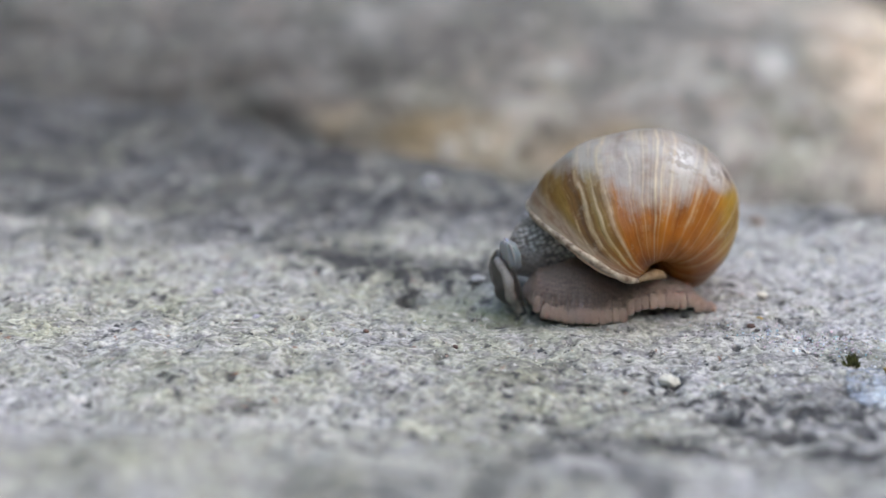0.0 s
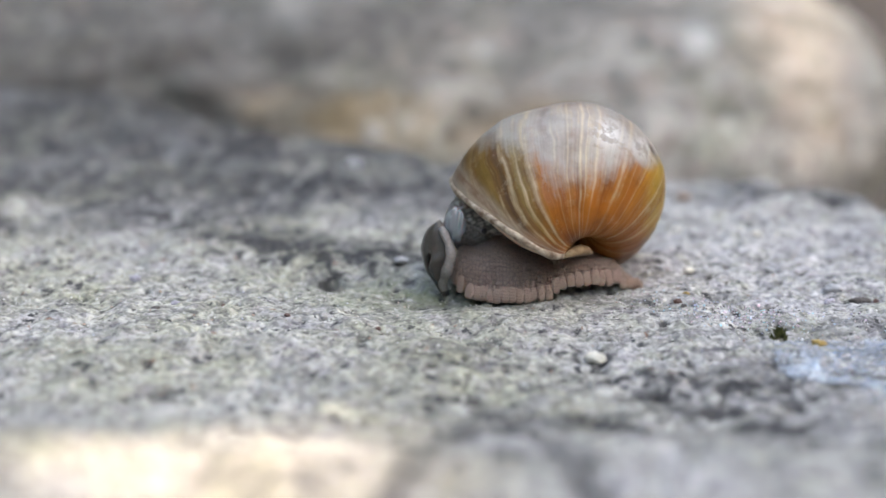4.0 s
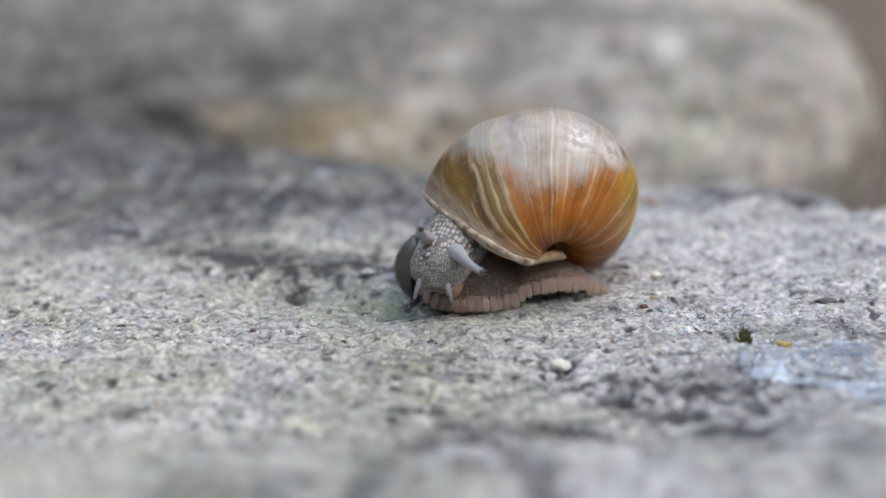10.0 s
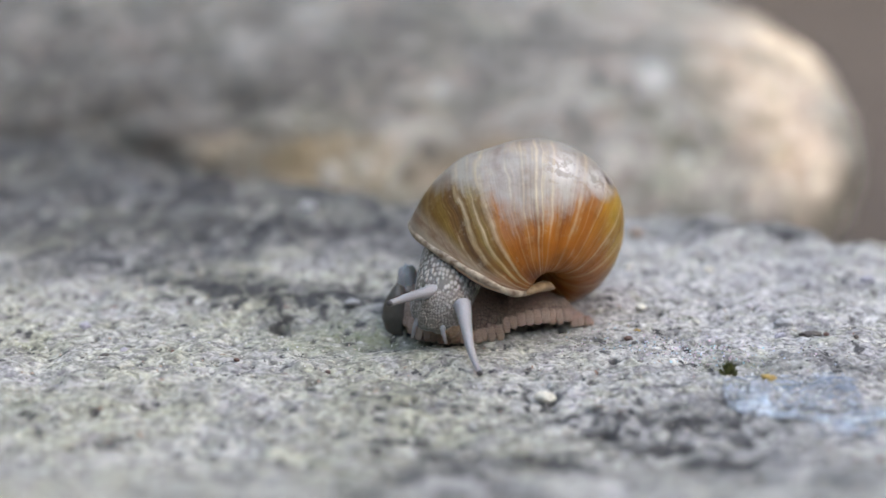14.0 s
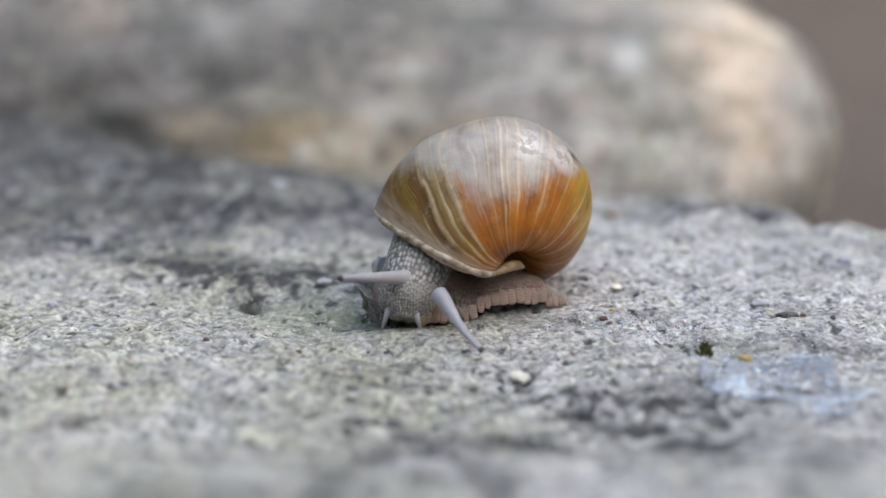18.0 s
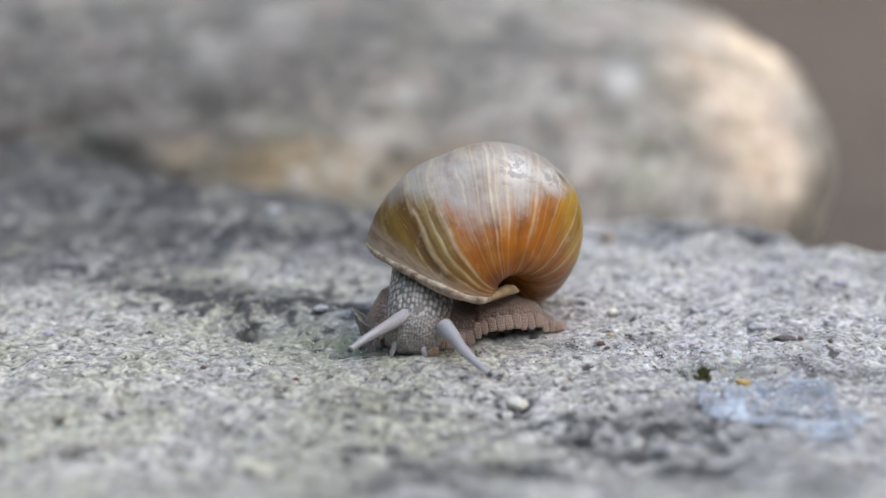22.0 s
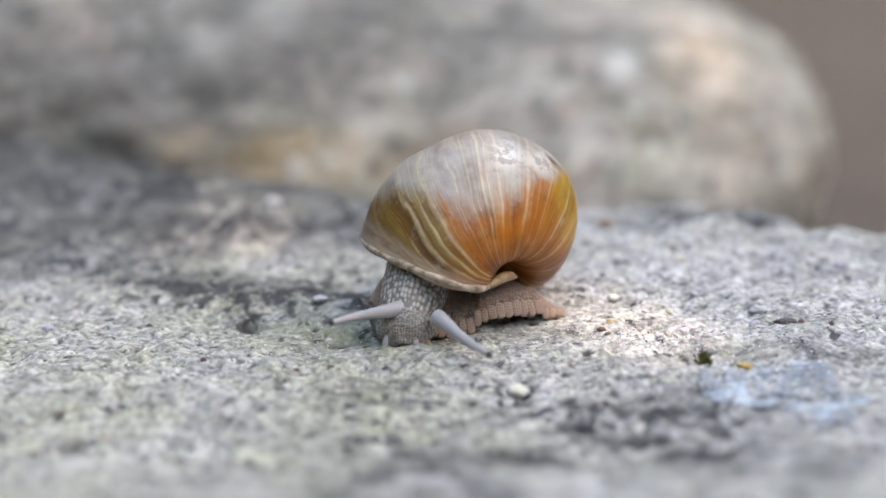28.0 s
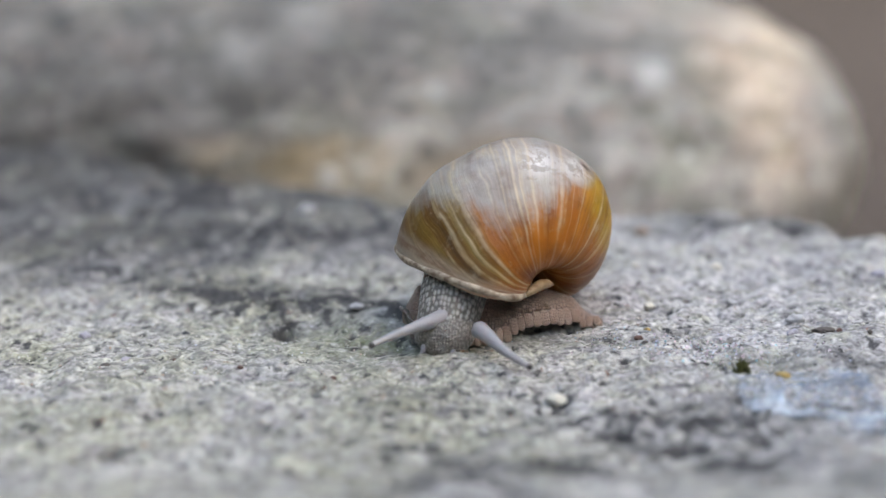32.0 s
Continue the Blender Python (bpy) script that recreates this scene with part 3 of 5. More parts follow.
# The entries at x -0.129 and -0.118 paint a crack's shade.
BLOTCHES = ((-0.020, -0.008, 0.012, 0.004, 0.55), (0.093, -0.020, 0.004, 0.008, 0.5), (-0.055, 0.020, 0.026, 0.0025, 0.9), (-0.005, 0.010, 0.010, 0.008, 0.9), (-0.129, -0.011, 0.012, 0.006, 0.8), (-0.118, -0.018, 0.010, 0.004, 0.8), (-0.150, 0.012, 0.025, 0.008, 0.9), (-0.14, -0.006, 0.02, 0.012, 0.9),
            (0.045, 0.016, 0.008, 0.006, 0.5), (0.022, -0.004, 0.006, 0.010, 0.6), (0.068, 0.004, 0.006, 0.005, 0.6), (-0.13, 0.028, 0.03, 0.004, 0.7), (0.085, -0.024, 0.006, 0.008, 0.4), (0.02, 0.024, 0.014, 0.004, 0.5))


PALE_SPOTS = ((0.0447, 0.011, 0.0050, 1.0), (-0.095, 0.004, 0.003, 0.7), (-0.06, 0.028, 0.006, 0.5), (-0.033, -0.003, 0.004, 0.6), (0.03, -0.012, 0.004, 0.4), (-0.082, 0.020, 0.006, 0.4))


def build_boulder():
    n, m = 190, 300
    v = np.linspace(-np.pi / 2, np.pi / 2, n)[:, None]
    u = np.linspace(0, 2 * np.pi, m, endpoint=False)[None]
    cx = np.cos(v) * np.cos(u)
    x = 0.115 * cx + np.where(cx < 0, 0.17 * np.tanh(cx * 2.5), 0.0)
    y = 0.115 * np.cos(v) * np.sign(np.sin(u)) * np.abs(np.sin(u)) ** 0.85
    z = 0.0685 * np.sign(np.sin(v)) * np.abs(np.sin(v)) ** 0.9 * (1 + 0.22 * step(0.02, -0.10, x)) + 0 * u
    d = 1 + 0.035 * fbm(x + z, y - z, 16, 5, 4) + 0.014 * fbm(x - z, z + y, 70, 9, 3)
    P = np.stack([x * d, y * d, z * d], -1)
    wx, wy, wz = P[..., 0] + 0.010, P[..., 1] + 0.25, P[..., 2] - 0.0375
    under = np.exp(-((wz + 0.012) / 0.010) ** 2) * step(0.02, -0.02, wx) * step(-0.12, -0.09, wx) * (wy < 0.24)
    P[..., 1] += 0.002 * under
    P[..., 1] += 0.006 * np.exp(-(((wx + 0.122 + wz * 1.2) / 0.010) ** 2 + ((wz + 0.013) / 0.010) ** 2)) * (wy < 0.24)
    ochre = 1.15 * step(-0.108, -0.086, wx + 0.5 * wz) * step(0.018, 0.000, wx) * np.exp(-((wz + 0.0105 + 0.06 * (wx + 0.04)) / 0.0078) ** 4) * (1.0 + 0.8 * fbm(x, z, 60, 13, 3)) * (wy < 0.25)
    ochre += 0.2 * np.exp(-(((wx + 0.048) / 0.022) ** 2 + ((wz - 0.009) / 0.006) ** 2)) * (wy < 0.25)
    # Faint ochre painted for the shadow spot at the lower right edge.
    ochre += 0.12 * np.exp(-(((wx - 0.104) / 0.010) ** 2 + ((wz + 0.024) / 0.010) ** 2)) * (wy < 0.27)
    stain_shade = 0.30 * step(0.15, 0.7, fbm(x, y + z, 26, 15, 3)) + 0.45 * step(-0.04, -0.10, wx) * step(0.026, 0.012, wz)
    stain_shade += 0.55 * np.exp(-((wx + 0.05) / 0.045) ** 4) * step(-0.004, 0.004, wz) * (0.8 + 0.6 * fbm(x, z * 2, 50, 29, 3))
    # Darker along the base left of centre, and towards the far left.
    stain_shade += 0.8 * step(-0.016, -0.026, wz) * step(0.02, -0.03, wx) + 0.28 * step(-0.05, -0.105, wx) + 1.5 * step(-0.150, -0.178, wx) + 0.40 * step(0.05, 0.5, fbm(x * 0.5, z * 1.5 + y, 48, 27, 3)) * step(-0.004, 0.010, wz)
    stain_shade += 1.6 * step(-0.118, -0.145, wx) * step(0.022, 0.008, wz) + 0.6 * np.exp(-((wx + 0.055) / 0.05) ** 2) * step(0.004, 0.016, wz)
    for a, b, rx, rz, s in BLOTCHES:
        stain_shade += s * np.exp(-(((wx - a) / rx) ** 2 + ((wz - b) / rz) ** 2) * np.clip(1 + 0.5 * fbm(x, z, 80, 23, 3), 0.3, 2)) * (wy < 0.27)
    pale_spot = sum(s * np.exp(-(((wx - a) / r) ** 2 + ((wz - c) / (0.8 * r)) ** 2) * np.clip(1 + 0.6 * fbm(x, z, 200, 33, 3), 0.3, 2)) for a, c, r, s in PALE_SPOTS) * (wy < 0.27)
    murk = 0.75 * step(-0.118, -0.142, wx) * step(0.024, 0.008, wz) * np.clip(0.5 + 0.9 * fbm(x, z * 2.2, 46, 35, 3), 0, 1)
    stain_shade = stain_shade * (1 - 0.75 * np.clip(ochre, 0, 1))
    me = grid_mesh("boulder", P, M_BOULDER, wrap=True, attrs={"stain_shade": stain_shade, "greyness": step(0.0, 0.5, fbm(x, y, 20, 17, 3)), "ochre": ochre, "pit": murk, "pale_spot": pale_spot})
    ob = tagged(new("boulder", me), "rounded pale grey ochre-stained boulder with painted crack shade, lying behind the slab", "boulder")
    ob.location = (0.010, 0.25, -0.0365)
    return ob


boulder = build_boulder()


def build_ground():
    r = np.concatenate([[0.0], np.geomspace(0.2, 3000, 70)])[:, None]
    a = np.linspace(0, 2 * np.pi, 96, endpoint=False)[None]
    X, Y = r * np.cos(a), r * np.sin(a)
    Z = -0.33 + 0.02 * fbm(X, Y, 1.5, 51, 3) * np.exp(-r / 8)
    return tagged(new("ground", grid_mesh("ground", np.stack([X, Y, Z], -1), M_SOIL, wrap=True)), "bare brown soil round the stones", "ground", kind="structure")


ground = build_ground()


def build_skylight_ring():
    """Unseen ring of dark foliage, added to close the view and block low skylight."""
    a = np.linspace(0, 2 * np.pi, 220, endpoint=False)[None]
    h = np.linspace(0, 1, 60)[:, None]
    r = 5.5 + 0.7 * fbm(a * 6, h * 6, 1, 101, 4) * np.sin(h * 3)
    top = 5.2 - 1.3 * np.exp(-((a - 1.55 * np.pi) / 0.75) ** 2) - 1.6 * np.exp(-((a - 0.05) / 0.7) ** 2) - 1.6 * np.exp(-((a - 2 * np.pi - 0.05) / 0.7) ** 2) + 0.6 * vnoise(a * 5, a * 0, 1, 103) + 0.5 * vnoise(a * 17, a * 0, 1, 105)
    P = np.stack([r * np.cos(a), r * np.sin(a), -0.4 + top * h], -1)
    k = Mat("undergrowth")
    col = k.ramp(k.noise(k.c.outputs["Object"], 2.5, 6, 0.65), (0.3, (0.025, 0.03, 0.014)), (0.6, (0.06, 0.065, 0.03)), (0.8, (0.10, 0.09, 0.05)))
    return tagged(new("backdrop", grid_mesh("backdrop", P, k.done(col, 0.9, k.bump(k.noise(k.c.outputs["Object"], 12, 5), 1.0, 0.2)), wrap=True)), "unseen dark green foliage ring added to block low skylight", "undergrowth", kind="structure")


build_skylight_ring()


# ---- the snail ----
snail = tagged(new("snail"), "brown striped land snail crawling over the stone slab", "snail")
snail.location = (0, -0.038, 0)
NAVEL = np.array((0.0028, 0.0007, -0.0340))
SHELL = dict(R0=0.01332, a=0.01056, b=0.01709, H=0.02338, W=2.18634, tilt=-0.3947, q=0.21481)


def shell_surface(th, ph, k=1.0):
    """The whorl's surface at angle th back from the lip and ph round the tube."""
    c = SHELL
    t = th + c["q"] * np.sin(ph)
    s = c["W"] ** (t / (2 * np.pi))
    ca, sa, ct, st = np.cos(ph) * k, np.sin(ph) * k, math.cos(c["tilt"]), math.sin(c["tilt"])
    r = s * (c["R0"] + c["a"] * ca * ct - c["b"] * sa * st)
    z = s * (-c["H"] + c["a"] * ca * st + c["b"] * sa * ct)
    p = np.stack([r * np.cos(t), -r * np.sin(t), z], -1)
    return p + 0.03 * (p - NAVEL)


def build_shell():
    nt, nf = 1100, 150
    th = np.linspace(-2 * np.pi * 3.6, 0, nt)
    ph = np.linspace(0, 2 * np.pi, nf, endpoint=False)
    T, PH = np.meshgrid(th, ph, indexing="ij")
    P = shell_surface(T, PH)
    n = P - shell_surface(T, PH, 0.9)
    n /= np.linalg.norm(n, axis=-1, keepdims=True) + 1e-9
    growth = 0.00010 * vnoise(T * 9, PH * 0.15, 1, 61) + 0.00005 * vnoise(T * 24, PH * 0.3, 1, 63)
    P = P + n * growth[..., None]
    inner = [shell_surface(np.full(nf, -0.004), ph, 0.985), shell_surface(np.full(nf, -0.03), ph, 0.955)]
    inner += [shell_surface(np.full(nf, -a), ph, 0.94) for a in np.linspace(0.15, 1.6, 14)]
    P = np.concatenate([P, np.stack(inner)])
    ni = len(inner)
    T = np.concatenate([T, np.zeros((ni, nf))])
    PH = np.concatenate([PH, np.repeat(PH[:1], ni, 0)])
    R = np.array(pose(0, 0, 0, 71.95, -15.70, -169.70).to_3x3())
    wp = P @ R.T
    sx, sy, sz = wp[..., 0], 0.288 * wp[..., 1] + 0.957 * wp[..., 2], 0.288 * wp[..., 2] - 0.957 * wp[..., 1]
    front = step(-0.004, 0.002, sz)
    rise = 0.0009 * np.exp(-((sx - 0.0035) / 0.0055) ** 2) * step(0.009, 0.019, sy) - 0.0013 * np.exp(-((sx + 0.010) / 0.006) ** 2) * step(0.006, 0.016, sy)
    rise = rise - 0.0008 * np.exp(-((sx - 0.011) / 0.006) ** 2) * step(-0.006, -0.013, sy)
    rise = rise - 0.0011 * np.exp(-((sx + 0.010) / 0.006) ** 2) * step(-0.002, -0.009, sy) * step(-1.2, -0.2, T)
    P = P + rise[..., None] * (np.array((0, 0.288, 0.957)) @ R)
    # Grey wear and painted sky sheen on the side facing up.
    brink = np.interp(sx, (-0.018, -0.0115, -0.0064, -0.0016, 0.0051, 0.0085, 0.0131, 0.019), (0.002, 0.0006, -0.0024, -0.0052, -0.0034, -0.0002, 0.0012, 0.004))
    wear_sheen = step(-0.0060, 0.0055, sy - brink + 0.0012 * vnoise(T * 5, PH * 2, 1, 65)) * step(-0.1, -0.4, T)
    olive = 0.95 * step(-0.95, -0.45, T + 0.25 * np.sin(PH)) * step(-0.0165, -0.010, sy + 0.3 * (sx + 0.012)) + 0.5 * step(0.0135, 0.0175, sx)
    # Mask of the painted translucent glow along the right edge.
    edge_glow = 0.8 * step(0.0130, 0.0172, sx) * step(0.010, 0.004, sy) * step(-0.015, -0.010, sy)
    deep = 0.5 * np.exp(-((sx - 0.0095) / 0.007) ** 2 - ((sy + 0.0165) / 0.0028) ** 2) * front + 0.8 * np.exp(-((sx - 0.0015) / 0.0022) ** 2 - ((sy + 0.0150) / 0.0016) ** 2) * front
    spot = lambda a, c, r, q: np.exp(-((sx - a) / r) ** 2 - ((sy - c) / q) ** 2)
    flake = (spot(0.0059, 0.0062, 0.0028, 0.0026) + spot(0.0138, 0.0044, 0.0032, 0.0024)) * front
    chip = 1.0 * np.exp(-(((sx - 0.0155) * 0.75 + (sy - 0.0045) * 0.66) / 0.0004) ** 2 - (((sx - 0.0155) * 0.66 - (sy - 0.0045) * 0.75) / 0.0015) ** 2) * front
    P = P - 0.0005 * chip[..., None] * P / np.linalg.norm(P, axis=-1, keepdims=True)
    core = np.exp(-((sx - 0.0052) / 0.0075) ** 2 - ((sy + 0.0108) / 0.0050) ** 2) * front
    rim = step(-0.25, -0.10, T) * (0.75 + 0.25 * vnoise(T * 60, PH * 3, 1, 67))
    grow = np.stack([T / (2 * np.pi), np.cos(PH), np.sin(PH)], -1)
    return grid_mesh("shell", P, M_SHELL, wrap=True, attrs={"wear_sheen": wear_sheen, "olive": olive, "rim": rim, "grow": grow, "flake": flake, "chip": chip, "core": core, "deep": deep, "edge_glow": edge_glow})


def tube(name, pts, radii, material, n=14, closed=True):
    """A round tube along points, with domed ends."""
    pts = [Vector(p) for p in pts]
    rows = []
    side = None
    for i, p in enumerate(pts):
        d = (pts[min(i + 1, len(pts) - 1)] - pts[max(i - 1, 0)]).normalized()
        side = (side - d * side.dot(d)).normalized() if side else d.orthogonal().normalized()
        up = d.cross(side)
        rows.append([p + (side * math.cos(a) + up * math.sin(a)) * radii[i] for a in np.linspace(0, 2 * math.pi, n, endpoint=False)])
    if closed:
        rows = [[pts[0]] * n] + rows + [[pts[-1]] * n]
    return grid_mesh(name, np.array([[tuple(q) for q in r] for r in rows]), material, wrap=True)


def lip_material():
    k = Mat("lip_edge")
    return k.done(k.mix(k.ramp(k.noise(k.c.outputs["Object"], 500, 4), (0.35, 0.0), (0.65, 1.0)), (0.12, 0.070, 0.040), (0.46, 0.38, 0.29)), 0.45)


def fold_material():
    k = Mat("fold_tan")
    o = k.c.outputs["Object"]
    return k.done(k.mix(k.ramp(k.noise(o, 600, 4), (0.35, 0.0), (0.65, 1.0)), (0.20, 0.115, 0.055), (0.40, 0.28, 0.165)), 0.4, k.bump(k.noise(o, 900, 3), 0.4, 0.0003))


shell = part("shell", build_shell(), snail, "glossy brown striped shell, its top painted with grey wear and sky sheen")
lip_ph = np.linspace(-2.9, 0.9, 40)
lip_pts = shell_surface(np.full(40, -0.005), lip_ph, 0.985)
part("lip", tube("lip", lip_pts.tolist(), 0.00042 + 0.00033 * np.sin(np.linspace(0, 3.14, 40)) + 0.00010 * np.sin(np.linspace(0, 40, 40)), lip_material()), shell, "pale thickened shell lip")

RESTING = pose(0, 0, 0, 71.95, -15.70, -169.70).to_3x3()
fold = [tuple(RESTING.transposed() @ (Vector((a, 0, 0)) + b * Vector((0, 0.288, 0.957)) + c * Vector((0, -0.957, 0.288)))) for a, b, c in
        ((-0.0002, -0.0187, 0.0312), (0.0008, -0.0181, 0.0302), (0.0020, -0.0175, 0.0288), (0.0032, -0.0171, 0.0272), (0.0044, -0.0171, 0.0254), (0.0054, -0.0174, 0.0236))]
part("umbilical_fold", tube("umbilical_fold", fold, (0.0004, 0.0007, 0.0010, 0.0011, 0.0009, 0.0003), fold_material()), shell, "tan lip fold over the navel")

# foot with its frilled edge
def foot_lift(s):
    """How far the foot's edge stands off the stone, from the tail forwards."""
    return 0.0020 * step(0.08, 0.16, s) * step(0.47, 0.43, s) + 0.0016 * step(0.84, 0.95, s)


def build_foot():
    ns, na = 170, 60
    s = np.linspace(0, 1, ns)[:, None]
    a = np.linspace(0, 1, na)[None]
    x = 0.0178 - 0.0395 * s
    near = np.interp(s, [0, 0.1, 0.25, 0.42, 0.65, 0.85, 0.95, 1], [-0.0008, -0.0026, -0.0046, -0.0074, -0.0108, -0.0098, -0.0064, -0.001])
    far = np.interp(s, [0, 0.15, 0.4, 0.7, 0.9, 1], [0.0022, 0.0050, 0.0085, 0.0105, 0.0085, 0.0015])
    top = np.interp(s, [0, 0.06, 0.2, 0.4, 0.75, 0.92, 1], [0.0008, 0.0018, 0.0038, 0.0064, 0.0104, 0.0070, 0.0012])
    frill = 0.00045 * vnoise(s * 60, s * 0, 1, 71) + 0.0003 * vnoise(s * 150, s * 0, 1, 73)
    lift = foot_lift(s) + 0.0005 * np.clip(vnoise(s * 14, s * 0 + 3, 1, 75) + 0.2, 0, 1) + 0.0004
    mid, half = (near + far) / 2, (far - near) / 2
    ang = np.pi * a
    wall = np.cos(ang)
    y = mid - half * np.sign(wall) * np.abs(wall) ** 0.85 * 0.84
    z = lift + top * np.sin(ang) ** 0.8
    skirt = np.exp(-((np.sin(ang)) / 0.17) ** 2)
    y = y - np.sign(wall) * skirt * (half * 0.14 + frill)
    ridge = 0.00022 * np.sin(s * 150 + 1.5 * vnoise(s * 20, s * 0, 1, 77)) * np.exp(-((np.sin(ang) - 0.2) / 0.25) ** 2)
    y = y - np.sign(wall) * ridge
    P = np.stack([x + 0 * a, y, z], -1)
    low = P[:, ::-1].copy()
    low[..., 2] = np.minimum(np.maximum(0.0001, lift - 0.0004) + 0 * a, P[:, ::-1, 2])
    low[..., 1] = mid + (low[..., 1] - mid) * 0.80
    return grid_mesh("foot", np.concatenate([P, low], 1), M_FOOT, wrap=True)


foot = part("foot", build_foot(), snail, "wrinkled brown-grey foot with a frilled edge")


def build_fringe():
    """The row of small skin blocks along the foot's visible edge."""
    rng = np.random.default_rng(33)
    v = np.linspace(-np.pi / 2, np.pi / 2, 9)[:, None]
    u = np.linspace(0, 2 * np.pi, 16, endpoint=False)[None]
    sq = lambda q: np.sign(q) * np.abs(q) ** 0.6
    P = np.stack([0.00084 * sq(np.cos(v)) * sq(np.cos(u)), 0.00034 * sq(np.cos(v)) * sq(np.sin(u)), 0.00150 * sq(np.sin(v)) + 0 * u], -1)
    me = grid_mesh("fringe_block", P, M_FRINGE, wrap=True)
    s = 0.035
    while s < 0.93:
        near = np.interp(s, [0, 0.1, 0.25, 0.42, 0.65, 0.85, 0.95, 1], [-0.0008, -0.0026, -0.0046, -0.0074, -0.0108, -0.0098, -0.0064, -0.001])
        ahead = np.interp(s + 0.03, [0, 0.1, 0.25, 0.42, 0.65, 0.85, 0.95, 1], [-0.0008, -0.0026, -0.0046, -0.0074, -0.0108, -0.0098, -0.0064, -0.001])
        far = np.interp(s, [0, 0.15, 0.4, 0.7, 0.9, 1], [0.0022, 0.0050, 0.0085, 0.0105, 0.0085, 0.0015])
        y = (near + far) / 2 - 1.05 * (far - near) / 2
        k = rng.uniform(0.78, 1.28)
        m = pose(0.0178 - 0.0395 * s, y, 0.0017 + float(foot_lift(s)) + rng.uniform(-0.0003, 0.0003), -20 + rng.normal(0, 5), rng.normal(0, 4), math.degrees(math.atan2(ahead - near, -0.0395 * 0.03)) + 180)
        part("fringe_block", me, foot, m=m @ Matrix.Diagonal((k, 1, min(1.0, 0.55 + 2.5 * s) * rng.uniform(0.9, 1.15), 1)))
        s += 0.0355 * k


build_fringe()


def blob(name, radii, material, bumps=0.0, n=40, seed=81, power=1.0):
    v = np.linspace(-np.pi / 2, np.pi / 2, n)[:, None]
    u = np.linspace(0, 2 * np.pi, 2 * n, endpoint=False)[None]
    c = np.cos(v) ** power
    P = np.stack([c * np.cos(u), c * np.sin(u), np.sin(v) + 0 * u], -1)
    d = 1 + bumps * fbm(P[..., 0] * 3 + P[..., 2], P[..., 1] * 3 - P[..., 2], 1.2, seed, 3)
    return grid_mesh(name, P * np.array(radii) * d[..., None], material, wrap=True)


def build_front_foot():
    """The flared wing of the foot that stands up beside the neck."""
    a = np.radians(np.linspace(138, 250, 70))[None]
    h = np.linspace(0, 1, 40)[:, None]
    span = np.sin(np.pi * (np.degrees(a) - 138) / 112)
    r = 0.0055 + 0.0026 * h ** 1.4 * span + 0.0004 * vnoise(a * 9, h * 3, 1, 111)
    z = 0.0074 * h * (0.30 + 0.70 * span ** 0.8) + 0.0004 * vnoise(a * 11, h * 0, 1, 113) * h - 0.0006
    outer = np.stack([r * np.cos(a), r * np.sin(a), z], -1)
    thick = 0.80 + 0.14 * h[::-1]
    inner = outer[::-1] * np.stack([thick, thick, np.full_like(thick, 0.985)], -1)
    return grid_mesh("front_foot", np.concatenate([outer, inner, outer[:1]]), M_FLARE_SHADED)


front_foot = part("front_foot", build_front_foot(), snail, "grey netted front of the foot round the neck")


LOBE_Z = (-0.0085, -0.0070, -0.0050, -0.0030, -0.0010, 0.0015, 0.0040, 0.0060, 0.0076)
LOBE_L = (0.0006, -0.0006, -0.0020, -0.0034, -0.0040, -0.0042, -0.0034, -0.0019, 0.0003)
LOBE_R = (0.0014, 0.0016, 0.0014, 0.0027, 0.0039, 0.0044, 0.0034, 0.0022, 0.0007)


def build_lobe():
    """The raised front of the sole: a thick bent flap with a crease and a curled lower corner."""
    z = np.linspace(LOBE_Z[0], LOBE_Z[-1], 70)[:, None]
    v = np.linspace(0, 1, 40)[None]
    left, right = np.interp(z, LOBE_Z, LOBE_L), np.interp(z, LOBE_Z, LOBE_R)
    for _ in range(3):
        left[1:-1], right[1:-1] = (left[:-2] + 2 * left[1:-1] + left[2:]) / 4, (right[:-2] + 2 * right[1:-1] + right[2:]) / 4
    x = left + (right - left) * v
    wide = (right - left) / 0.0085
    dome = np.sin(np.pi * v) ** 0.55 * wide ** 0.7
    low = step(0.0022, 0.0, z) * step(-0.0070, -0.0045, z)
    seam = np.interp(z, (-0.0060, -0.0035, -0.0010, 0.0014), (0.0002, -0.0005, -0.0006, 0.0002))
    front = -0.0034 * dome - low * (0.0013 * np.exp(-((x - seam - 0.0018) / 0.0014) ** 2) - 0.0020 * np.exp(-((x - seam) / 0.0005) ** 2))
    front = front + 0.00022 * vnoise(x * 900, z * 500, 1, 141) * dome
    near = np.stack([x, front, z + 0 * v], -1)
    back = np.stack([x, 0.0014 * dome, z + 0 * v], -1)[:, ::-1]
    return grid_mesh("foot_lobe", np.concatenate([near, back], 1), M_LOBE, wrap=True)


lobe = part("foot_lobe", build_lobe(), snail, "smooth dark underside of the raised foot")
edge_z = np.linspace(0.0066, -0.0068, 26)
edge_pts = [(float(np.interp(q, LOBE_Z, LOBE_R)), -0.0012 - 0.0010 * math.exp(-((q + 0.001) / 0.003) ** 2), float(q)) for q in edge_z]
part("foot_fold", tube("foot_fold", edge_pts, 0.00055 + 0.00055 * np.sin(np.linspace(0.2, 2.7, 26)) + 0.00010 * np.sin(np.linspace(0, 23, 26)), M_FOLD, 16), lobe, "pale rolled edge of the foot")
